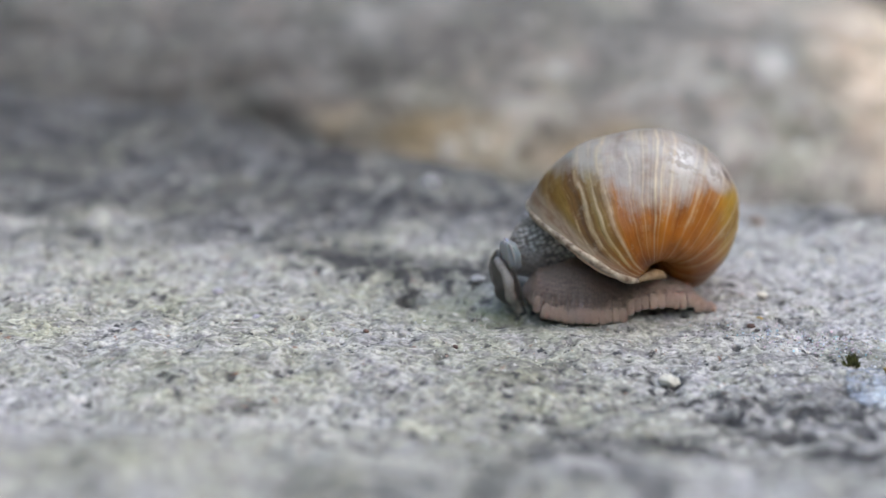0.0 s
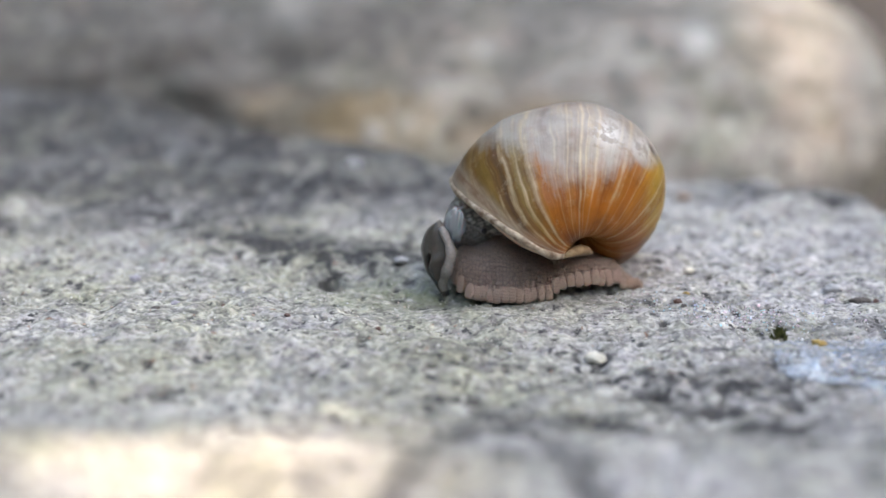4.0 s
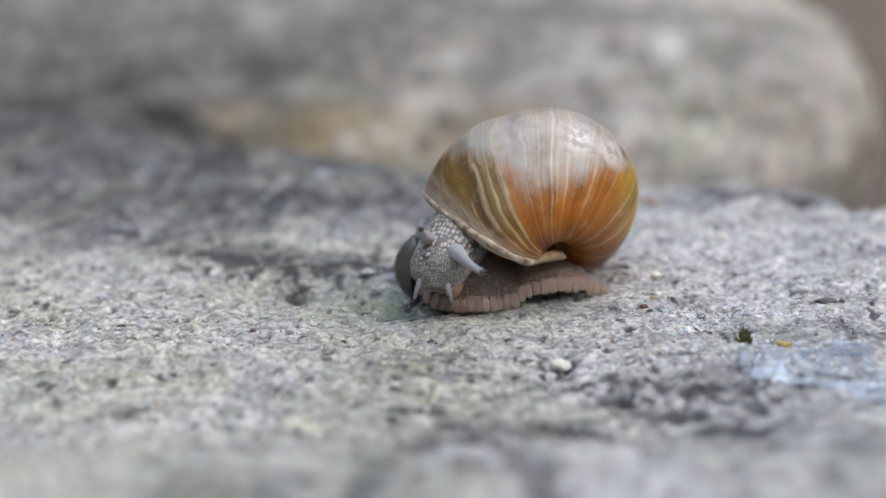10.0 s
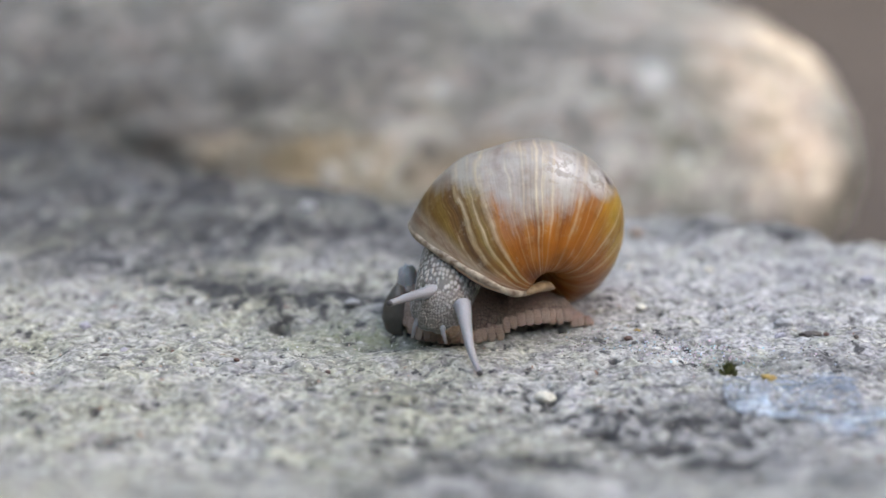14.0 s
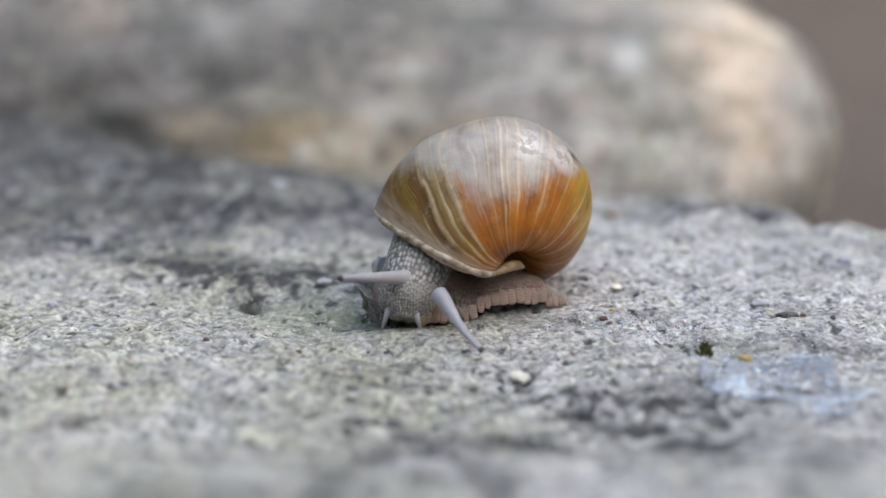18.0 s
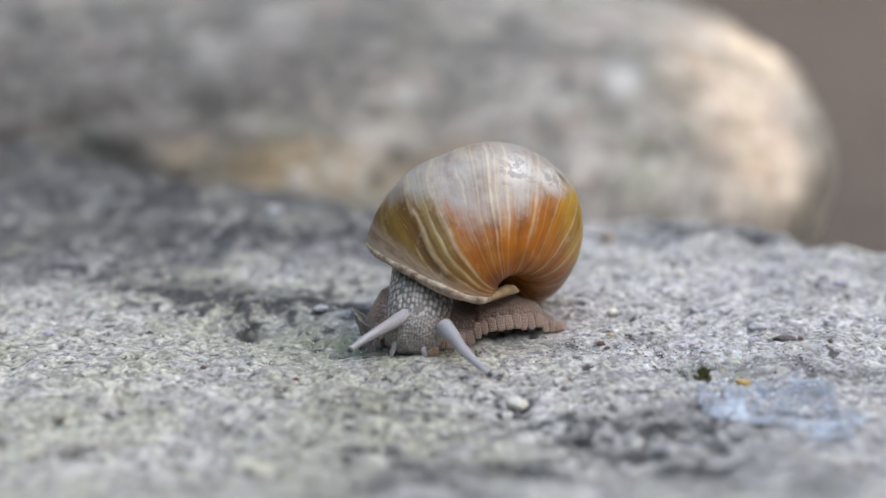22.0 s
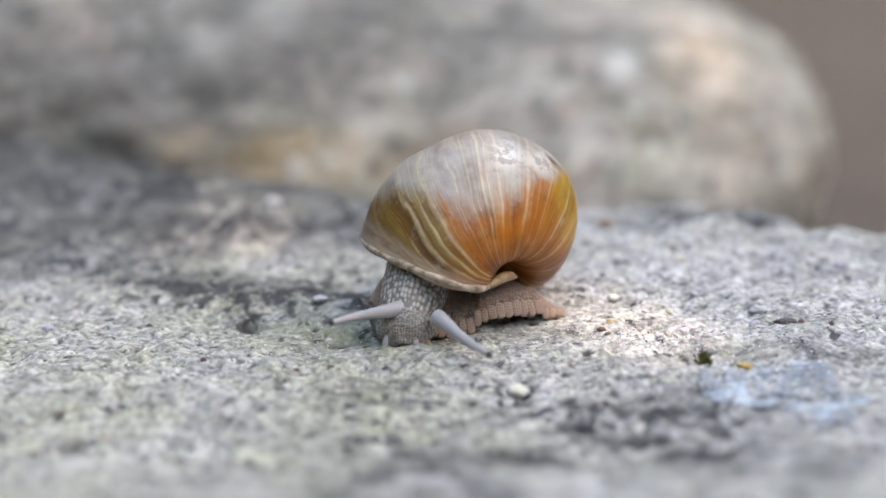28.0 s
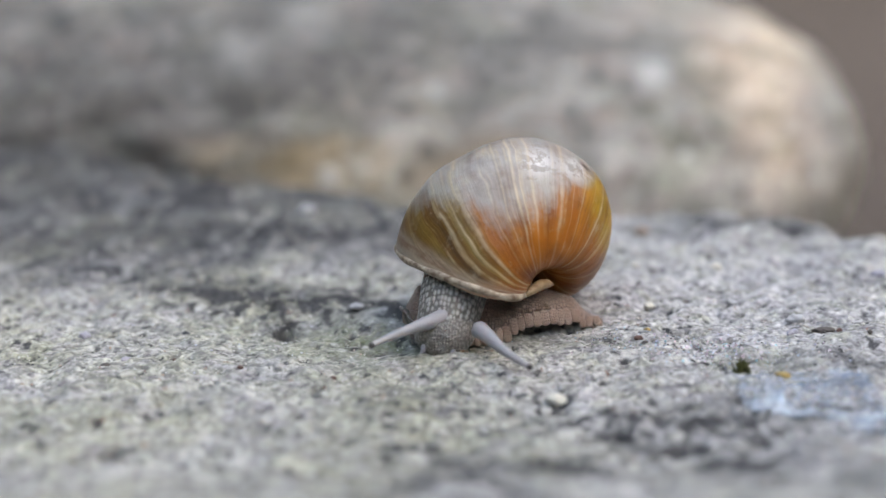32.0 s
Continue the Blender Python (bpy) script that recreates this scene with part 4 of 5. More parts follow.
part("mantle_edge", blob("mantle_edge", (0.0021, 0.0017, 0.0040), Mat("pale_skin").done((0.30, 0.32, 0.345), 0.25, Subsurface_Weight=0.3, Subsurface_Scale=0.002), 0.16, 24, 89), lobe, "moist pale blue skin fold").matrix_basis = pose(0.0030, 0.0016, 0.0062, 0, 14, 0)
neck = part("neck", tube("neck", [(0, 0, z) for z in np.linspace(-0.004, 0.018, 24)], np.interp(np.linspace(0, 1, 24), [0, 0.15, 0.5, 1], [0.0040, 0.0056, 0.0064, 0.0068]), M_NECK, 40), snail, "pale grey neck covered with tubercles")
head = part("head", blob("head", (0.0058, 0.0051, 0.0067), M_HEAD, 0.06, seed=85), snail, "pale bumpy head bent to the stone")
for sx in (-1, 1):
    part("lower_tentacle", tube("lower_tentacle", [(sx * 0.0024, 0.0006, -0.0048), (sx * 0.0032, -0.0010, -0.0066), (sx * 0.0038, -0.0028, -0.0076)], (0.0008, 0.00045, 0.0003), M_TENT), head, "short pale lower tentacle")

part("mouth", blob("mouth", (0.0019, 0.0024, 0.0022), skin_material("mouth_skin", (0.22, 0.13, 0.08), (0.42, 0.29, 0.20), 1500, 0.35, 0.3), 0.1, 20, 91), head, "orange-brown skin beside the mouth").location = (-0.0030, -0.0022, -0.0036)


def tentacle():
    z = np.linspace(-0.0175, 0, 30)
    r = np.interp(z, [-0.0175, -0.010, -0.0015, -0.0007, 0], [0.0017, 0.00100, 0.00056, 0.00066, 0.0004])
    return tube("tentacle", [(0.0004 * math.sin(q * 260), 0, q) for q in z], r, M_TENT, 16)


tent_r = part("tentacle", tentacle(), snail, "long grey translucent eye tentacle")
tent_l = part("tentacle", tentacle(), snail, "long grey translucent eye tentacle")
for q in (tent_r, tent_l):
    part("eye", blob("eye", (0.00062, 0.00062, 0.0006), M_EYE, 0.0, 12), q, "small dark eye at the tip").location = (0, 0, -0.0002)


def aim(p, q):
    """A pose at p whose z axis points to q."""
    return Matrix.Translation(p) @ (Vector(q) - Vector(p)).to_track_quat("Z", "Y").to_matrix().to_4x4()


def aims(rows, far=False):
    return [(t, aim(b, b + (b - a)) if far else aim(a, b)) for t, a, b in ((t, Vector(a), Vector(b)) for t, a, b in rows)]



# ---- foliage overhead that shades the stones, with gaps that open as it sways ----
GAPS = dict(fore=(-0.050, -0.130, 0.0, 0.046), left=(-0.088, -0.078, 0.0, 0.038), strip=(0.068, -0.018, -0.003, 0.056),
            shoulder=(0.112, 0.201, 0.016, 0.066), crown=(-0.098, 0.200, 0.024, 0.060), middle=(-0.045, 0.035, 0.0, 0.040))
CANOPY_AT = 3.2


def leaf_material():
    k = Mat("green_leaf")
    col = k.ramp(k.noise(k.c.outputs["Object"], 14, 2), (0.3, (0.035, 0.075, 0.015)), (0.7, (0.075, 0.13, 0.03)))
    return k.done(col, 0.5)


M_LEAF = leaf_material()
M_BARK = Mat("bark").done((0.12, 0.09, 0.065), 0.9)
LEAF = np.array([(0, 0, 0), (0.4, 0.30, 0.05), (0.75, 0.22, 0.04), (1, 0, -0.04), (0.75, -0.22, 0.04), (0.4, -0.30, 0.05), (0.5, 0, -0.02)])
LEAF_F = ((0, 1, 6), (1, 2, 6), (2, 3, 6), (3, 4, 6), (4, 5, 6), (5, 0, 6))


def leaf_mesh(name, places, rng, size=0.042):
    """Bent leaves at the places, turned roughly to the light."""
    V, Fc = [], []
    toward = SUN_DIR.to_track_quat("Z", "Y").to_matrix()
    for i, p in enumerate(places):
        turn = toward @ Euler((rng.normal(0, 0.45), rng.normal(0, 0.45), rng.uniform(0, 6.28))).to_matrix()
        s = size * rng.uniform(0.75, 1.2)
        V.append(((LEAF - (0.5, 0, 0)) * s) @ np.array(turn).T + np.array(p))
        Fc += [tuple(q + 7 * i for q in f) for f in LEAF_F]
    me = bpy.data.meshes.new(name)
    me.from_pydata(np.concatenate(V).tolist(), [], Fc)
    me.shade_smooth()
    me.materials.append(M_LEAF)
    return me


def build_canopy():
    """A tree beside the stones: its crown shades them, but for the gaps."""
    rng = np.random.default_rng(8)
    S = np.array(SUN_DIR)
    at = S * CANOPY_AT
    base = np.array((at[0] + 1.1, at[1] - 0.45, -0.40))
    places = []
    while len(places) < 8500:
        x, y = rng.uniform(-0.62, 0.62), rng.uniform(-0.7, 0.95)
        if (x / 0.5) ** 2 + ((y - 0.12) / 0.72) ** 2 > 1 + 0.35 * math.sin(7 * math.atan2(y, x)) * rng.random():
            continue
        if any(math.hypot(x - gx, y - gy) < r for gx, gy, gz, r in GAPS.values()):
            continue
        places.append(np.array((x, y, 0)) + S * (CANOPY_AT + rng.uniform(0, 0.35)))
    for _ in range(420):
        c = base + np.array((rng.normal(0.1, 0.65), rng.normal(0, 0.7), 4.0 + rng.normal(0, 0.45)))
        for _ in range(9):
            places.append(c + rng.normal(0, 0.10, 3))
    tree = tagged(new("tree"), "green leafy tree whose crown overhangs the stones", "tree")
    tree.location = base
    tagged(part("leaves", leaf_mesh("leaves", [p - base for p in places], rng, 0.044), tree, "dense green crown of small leaves"), kind="stuff")
    bole = [(0.05 * math.sin(k * 1.1), 0.04 * math.cos(k * 1.7), 0.45 * k) for k in range(10)]
    part("trunk", tube("trunk", bole, np.linspace(0.13, 0.045, 10) + np.array([0.05, 0.015] + [0] * 8), M_BARK, 18), tree, "rough brown trunk")
    for k in range(9):
        a = k * 2.4
        z = 2.4 + 0.19 * k
        end = (0.9 * math.cos(a), 0.9 * math.sin(a), z + 0.75)
        part("limb", tube("limb", [(0, 0, z), (end[0] * 0.5, end[1] * 0.5, z + 0.5), end], (0.035, 0.022, 0.006), M_BARK, 10), tree, "thin bare limb")
    for gx, gy, gz, r in GAPS.values():
        tip = np.array((gx + 0.15, gy + 0.03, gz)) + at - base
        mid = np.array((0.0, 0.0, 2.9)) * 0.45 + tip * 0.55 + (0, 0, 0.15)
        part("limb", tube("limb", [(0, 0, 2.8), tuple(mid), tuple(tip)], (0.03, 0.014, 0.004), M_BARK, 10), tree, "thin bare limb")
    twigs = {}
    for key, (gx, gy, gz, r) in GAPS.items():
        c = np.array((gx, gy, gz)) + S * (CANOPY_AT - 0.10)
        pl = []
        for _ in range(int(120 * (r / 0.045) ** 2) + 60):
            q, w = (r + 0.014) * math.sqrt(rng.random()), rng.uniform(0, 6.283)
            pl.append(np.array((q * math.cos(w), q * math.sin(w), 0)) + S * rng.uniform(-0.05, 0.05))
        tw = tagged(new("leafy_twig"), "small green leafy twig swaying overhead", "twig", group="swaying twigs")
        tw.location = c
        tagged(part("leaves", leaf_mesh("leaves", pl, rng), tw), kind="stuff")
        part("stem", tube("stem", [(0.16, 0.03, 0.12), (0.08, 0.0, 0.06), (0, 0, 0), (-0.05, 0.01, -0.02)], (0.004, 0.003, 0.002, 0.001), M_BARK, 8), tw)
        twigs[key] = tw
    return tree, twigs


# ---- small things on the slab ----
def slab_top(x, y):
    return float(slab_height(np.array([x]), np.array([y]))[0])


def crumb(name, x, y, radii, material, label, category, seed, turn=0.0, sink=0.3, bumps=0.35):
    ob = tagged(new(name, blob(name, radii, material, bumps, 14, seed)), label, category)
    ob.matrix_basis = pose(x, y, slab_top(x, y) + radii[2] * (1 - sink), 0, 0, turn)
    return ob


def stone_bit(name, a, b, rough=0.8):
    k = Mat(name)
    o = k.c.outputs["Object"]
    return k.done(k.mix(k.noise(o, 900, 4), a, b), rough, k.bump(k.noise(o, 1500, 4), 0.5, 0.0004))


M_WHITE = stone_bit("white_chip", (0.82, 0.79, 0.70), (0.70, 0.66, 0.58), 0.7)
M_PALE = stone_bit("pale_pebble", (0.55, 0.55, 0.56), (0.42, 0.42, 0.44))
M_RUST = stone_bit("rusty_crumb", (0.17, 0.085, 0.065), (0.08, 0.045, 0.04), 0.6)
M_YELLOW = stone_bit("yellow_crumb", (0.52, 0.36, 0.12), (0.40, 0.26, 0.10), 0.7)
crumb("chip", 0.0074, -0.0768, (0.0018, 0.0011, 0.0009), M_WHITE, "small white stone chip lying on the slab", "chip", 3, -25)
crumb("crumb", 0.0242, -0.0478, (0.0008, 0.0006, 0.0005), M_RUST, "tiny dark red crumb in a pit of the slab", "crumb", 5)
crumb("crumb", 0.0488, -0.0680, (0.0014, 0.0008, 0.0005), M_YELLOW, "tiny yellow crumb lying beside the moss", "crumb", 7, -20)
crumb("pebble", -0.0491, 0.0464, (0.0022, 0.0016, 0.0012), M_PALE, "small pale bluish pebble on the slab", "pebble", 9)
crumb("pebble", 0.0445, -0.002, (0.0012, 0.0009, 0.0007), M_WHITE, "small whitish pebble on the slab", "pebble", 11)
crumb("pebble", 0.056, -0.037, (0.0017, 0.0013, 0.0009), M_PALE, "small grey pebble on the slab", "pebble", 13)
crumb("pebble", -0.0318, -0.0270, (0.0013, 0.0010, 0.0006), M_PALE, "flat pale pebble beside the snail", "pebble", 15)

M_DARK = stone_bit("dark_crumb", (0.06, 0.05, 0.048), (0.16, 0.14, 0.13), 0.7)
M_LILAC = stone_bit("lilac_stone", (0.46, 0.45, 0.52), (0.36, 0.35, 0.41))
M_ORANGE = stone_bit("orange_stone", (0.46, 0.33, 0.26), (0.38, 0.28, 0.23), 0.7)
for i, (name, x, y, radii, material, label, category) in enumerate((
        ("pebble", 0.0600, -0.0440, (0.0026, 0.0012, 0.0008), M_DARK, "flat dark brown pebble on the slab", "pebble"),
        ("crumb", 0.0632, -0.0436, (0.0008, 0.0006, 0.0006), M_RUST, "tiny rusty crumb beside a dark pebble", "crumb"),
        ("pebble", 0.0540, -0.0445, (0.0016, 0.0010, 0.0009), M_LILAC, "small bluish grey pebble on the slab", "pebble"),
        ("crumb", 0.0680, -0.0460, (0.0007, 0.0006, 0.0005), M_DARK, "tiny black crumb on the slab", "crumb"),
        ("chip", 0.0280, -0.0270, (0.0017, 0.0012, 0.0008), M_WHITE, "small white stone chip behind the snail", "chip"),
        ("chip", 0.0272, 0.0020, (0.0014, 0.0011, 0.0009), M_WHITE, "small white stone chip behind the snail", "chip"),
        ("crumb", 0.0262, -0.0400, (0.0009, 0.0006, 0.0005), M_YELLOW, "tiny yellow crumb beside the snail's tail", "crumb"),
        ("crumb", 0.0252, -0.0490, (0.0008, 0.0005, 0.0005), M_DARK, "tiny dark crumb lying in a pit", "crumb"),
        ("pebble", -0.0850, -0.0400, (0.0015, 0.0011, 0.0010), M_LILAC, "small lilac pebble on the slab", "pebble"),
        ("pebble", -0.0740, -0.0530, (0.0011, 0.0008, 0.0006), M_LILAC, "small lilac pebble on the slab", "pebble"),
        ("crumb", -0.0770, -0.0570, (0.0010, 0.0008, 0.0005), M_DARK, "tiny dark brown crumb on the slab", "crumb"),
        ("crumb", -0.0640, -0.0550, (0.0006, 0.0005, 0.0004), M_RUST, "tiny dark red crumb on the slab", "crumb"),
        ("crumb", -0.0510, -0.0590, (0.0008, 0.0006, 0.0004), M_RUST, "tiny reddish crumb on the slab", "crumb"),
        ("crumb", -0.0330, -0.0650, (0.0010, 0.0006, 0.0004), M_RUST, "tiny brown crumb on the slab", "crumb"),
        ("pebble", 0.0310, 0.0275, (0.0024, 0.0016, 0.0014), M_ORANGE, "small orange pebble far back on the slab", "pebble"),
        ("pebble", 0.0780, -0.0080, (0.0020, 0.0015, 0.0012), M_LILAC, "small bluish grey pebble on the slab", "pebble"))):
    crumb(name, x, y - 2.9 * slab_top(x, y), [0.75 * r for r in radii], material, label, category, 31 + 2 * i, 23 * i, 0.6)


def build_moss():
    rng = np.random.default_rng(12)
    V, F = [], []
    for i in range(150):
        a, r = rng.uniform(0, 6.283), 0.0009 * math.sqrt(rng.random())
        h = rng.uniform(0.0010, 0.0042) * (1 - 350 * r * abs(math.cos(a)))
        lean = rng.normal(0, 0.0006, 2) - (0.0006, 0)
        base = np.array((r * math.cos(a) - 0.3 * r, 0.55 * r * math.sin(a), 0))
        side = np.array((math.cos(a * 3), math.sin(a * 3), 0)) * 0.00016
        tip = base + (lean[0], lean[1], h)
        n = len(V)
        V += [base - side, base + side, (base + tip) / 2 + side * 1.3, (base + tip) / 2 - side * 1.3, tip]
        F += [(n, n + 1, n + 2, n + 3), (n + 3, n + 2, n + 4)]
    me = bpy.data.meshes.new("moss_tuft")
    me.from_pydata([tuple(v) for v in V], [], F)
    k = Mat("moss")
    me.materials.append(k.done(k.ramp(k.noise(k.c.outputs["Object"], 900, 2), (0.3, (0.035, 0.038, 0.010)), (0.7, (0.15, 0.155, 0.045))), 0.8))
    ob = tagged(new("moss_tuft", me), "tiny dark green moss tuft rooted in the slab", "moss")
    ob.location = (0.0420, -0.0672, slab_top(0.042, -0.0672) - 0.0008)
    return ob


build_moss()


FILM_AT = (0.0545, -0.0800)


def film_patch(name, material, shape, n=70, size=(0.0150, 0.0170), thick=0.00012, relief=0.00016):
    """A thin skin that follows the stone, kept where shape(u, v, x, y) is true."""
    u, v = np.meshgrid(np.linspace(-1, 1, n), np.linspace(-1, 1, n))
    X, Y = FILM_AT[0] + size[0] * u, FILM_AT[1] + size[1] * v
    Z = slab_height(X, Y) + 0.0003 + relief * fbm(X, Y, 420, 91, 3)
    keep = shape(u, v, X, Y)
    idx = np.arange(n * n).reshape(n, n)
    F = [(int(idx[j, i]), int(idx[j, i + 1]), int(idx[j + 1, i + 1]), int(idx[j + 1, i])) for j in range(n - 1) for i in range(n - 1) if keep[j, i] and keep[j, i + 1] and keep[j + 1, i]]
    bm = bmesh.new()
    V = [bm.verts.new(p) for p in np.stack([X, Y, Z], -1).reshape(-1, 3).tolist()]
    for f in F:
        bm.faces.new([V[q] for q in f])
    bmesh.ops.delete(bm, geom=[q for q in bm.verts if not q.link_faces], context="VERTS")
    bmesh.ops.solidify(bm, geom=bm.faces[:], thickness=thick)
    return bm_mesh(name, bm, material)


def film_material(name, a, b, lo, hi, most):
    k = Mat(name)
    o = k.c.outputs["Object"]
    col = k.mix(k.ramp(k.noise(o, 380, 4), (0.35, 0.0), (0.65, 1.0)), a, b)
    return k.done(col, 0.22, k.bump(k.noise(o, 800, 5, 0.7), 0.9, 0.0007), Thin_Film_Thickness=430.0, Thin_Film_IOR=1.4, Alpha=k.math("MULTIPLY", k.ramp(k.noise(o, 700, 4, 0.7), (lo + 0.03, 0.0), (hi + 0.02, most)), k.ramp(k.noise(o, 210, 3, 0.6), (0.32, 0.2), (0.52, 1.0))))


def build_film():
    film = tagged(new("slime_film"), "dried bluish iridescent slime film on the slab", "slime")
    part("skin", film_patch("skin", film_material("dried_slime", (0.42, 0.47, 0.57), (0.70, 0.75, 0.84), 0.42, 0.56, 0.75), lambda u, v, x, y: np.hypot(u + 0.15 * v, v) + 0.35 * fbm(x, y, 150, 93, 3) < 0.85), film, "thin broken grey skin")
    white = film_material("thick_slime", (0.50, 0.62, 0.78), (0.84, 0.88, 0.92), 0.36, 0.48, 0.97)
    part("edge", film_patch("edge", white, lambda u, v, x, y: (np.abs(np.hypot(u - 0.1, (v - 0.25) * 0.9) - 0.78 - 0.10 * fbm(x, y, 150, 97, 3)) < 0.19 + 0.08 * fbm(x, y, 300, 99, 2)) & (v < 0.0 - 0.25 * u), 90, thick=0.00025, relief=0.00025), film, "thick whitish blue edge")
    part("patch", film_patch("patch", film_material("blue_slime", (0.26, 0.46, 0.74), (0.66, 0.76, 0.88), 0.40, 0.50, 0.95), lambda u, v, x, y: np.hypot((u - 0.05) / 0.5, (v - 0.35) / 0.30) + 0.7 * fbm(x, y, 260, 107, 3) < 0.8), film, "clear blue shimmering patch")
    # Glassy beads added where the film only glints.
    glint_bead = Mat("glint_gloss").done((0.85, 0.87, 0.90), 0.04, Specular_IOR_Level=0.8)
    rng = np.random.default_rng(17)
    me = blob("glint_bead", (0.00030, 0.00030, 0.00022), glint_bead, 0.0, 8)
    for u, v in [(-0.75, 0.28), (-0.30, 0.38), (0.0, 0.62), (0.5, 0.62), (0.28, -0.55), (0.34, -0.48)] + [tuple(rng.uniform(-0.7, 0.8, 2)) for _ in range(10)]:
        x, y = FILM_AT[0] + 0.015 * u, FILM_AT[1] + 0.017 * v
        part("glint_bead", me, film, "tiny glassy bead added for a glint", pose(x, y, slab_top(x, y) + 0.00045))


build_film()


def build_flakes():
    """Glittering mineral flakes in the stone behind the moss."""
    rng = np.random.default_rng(29)
    n = 620
    x = 0.035 + rng.normal(0, 0.011, n)
    y = -0.053 - 0.25 * (x - 0.035) + rng.normal(0, 0.0045, n)
    V, F = [], []
    for i in range(n):
        q = np.array(Euler((rng.normal(0, 0.6), rng.normal(0, 0.6), rng.uniform(0, 6.28))).to_matrix()) * rng.uniform(0.00010, 0.00028)
        c = np.array((x[i], y[i], slab_top(x[i], y[i]) + 0.00022))
        V += [tuple(c + q @ np.array(p)) for p in ((1, 0, 0.15), (0.3, 0.9, 0.15), (-0.8, 0.5, 0.15), (-0.7, -0.6, 0.15), (0.4, -0.8, 0.15), (0, 0, -0.6))]
        F += [tuple(6 * i + a for a in f) for f in ((0, 1, 2, 3, 4), (1, 0, 5), (2, 1, 5), (3, 2, 5), (4, 3, 5), (0, 4, 5))]
    me = bpy.data.meshes.new("mineral_flakes")
    me.from_pydata(V, [], F)
    k = Mat("glitter")
    geo = k.t.nodes.new("ShaderNodeNewGeometry")
    col = k.ramp(geo.outputs["Random Per Island"], (0.0, (0.62, 0.60, 0.62)), (0.3, (0.70, 0.48, 0.58)), (0.45, (0.32, 0.66, 0.72)), (0.6, (0.48, 0.52, 0.74)), (0.72, (0.16, 0.11, 0.13)), (0.86, (0.10, 0.08, 0.09)), (1.0, (0.80, 0.78, 0.78)))
    me.materials.append(k.done(col, 0.3, Metallic=0.45))
    return tagged(new("mineral_flakes", me), "glittering pinkish mineral flakes on the slab", "flakes", kind="stuff")


build_flakes()


def build_grains():
    rng = np.random.default_rng(21)
    n = 5200
    x = rng.uniform(-0.12, 0.10, n)
    y = -0.055 + rng.normal(0, 0.030, n)
    z = slab_height(x, y)
    size = 0.00012 + 0.00026 * rng.random(n) ** 3
    base = np.array([(1, 0, 0), (0, 1, 0), (-1, 0, 0), (0, -1, 0), (0, 0, 0.8), (0, 0, -0.8)])
    tri = np.array([(0, 1, 4), (1, 2, 4), (2, 3, 4), (3, 0, 4), (1, 0, 5), (2, 1, 5), (3, 2, 5), (0, 3, 5)])
    V = base[None] * (size[:, None, None] * rng.uniform(0.6, 1.4, (n, 6, 1))) + np.stack([x, y, z + size * 0.25], -1)[:, None]
    F = (tri[None] + 6 * np.arange(n)[:, None, None]).reshape(-1, 3)
    me = bpy.data.meshes.new("sand_grains")
    me.from_pydata(V.reshape(-1, 3).tolist(), [], F.tolist())
    k = Mat("sand")
    geo = k.t.nodes.new("ShaderNodeNewGeometry")
    col = k.ramp(geo.outputs["Random Per Island"], (0.0, (0.10, 0.09, 0.09)), (0.25, (0.34, 0.33, 0.29)), (0.55, (0.52, 0.50, 0.44)), (0.8, (0.66, 0.65, 0.62)), (0.9, (0.40, 0.26, 0.20)), (0.95, (0.45, 0.50, 0.60)), (1.0, (0.70, 0.66, 0.58)))
    me.materials.append(k.done(col, 0.7))
    return tagged(new("sand_grains", me), "loose sand grains scattered over the slab", "sand", kind="stuff")


build_grains()


canopy, twigs = build_canopy()

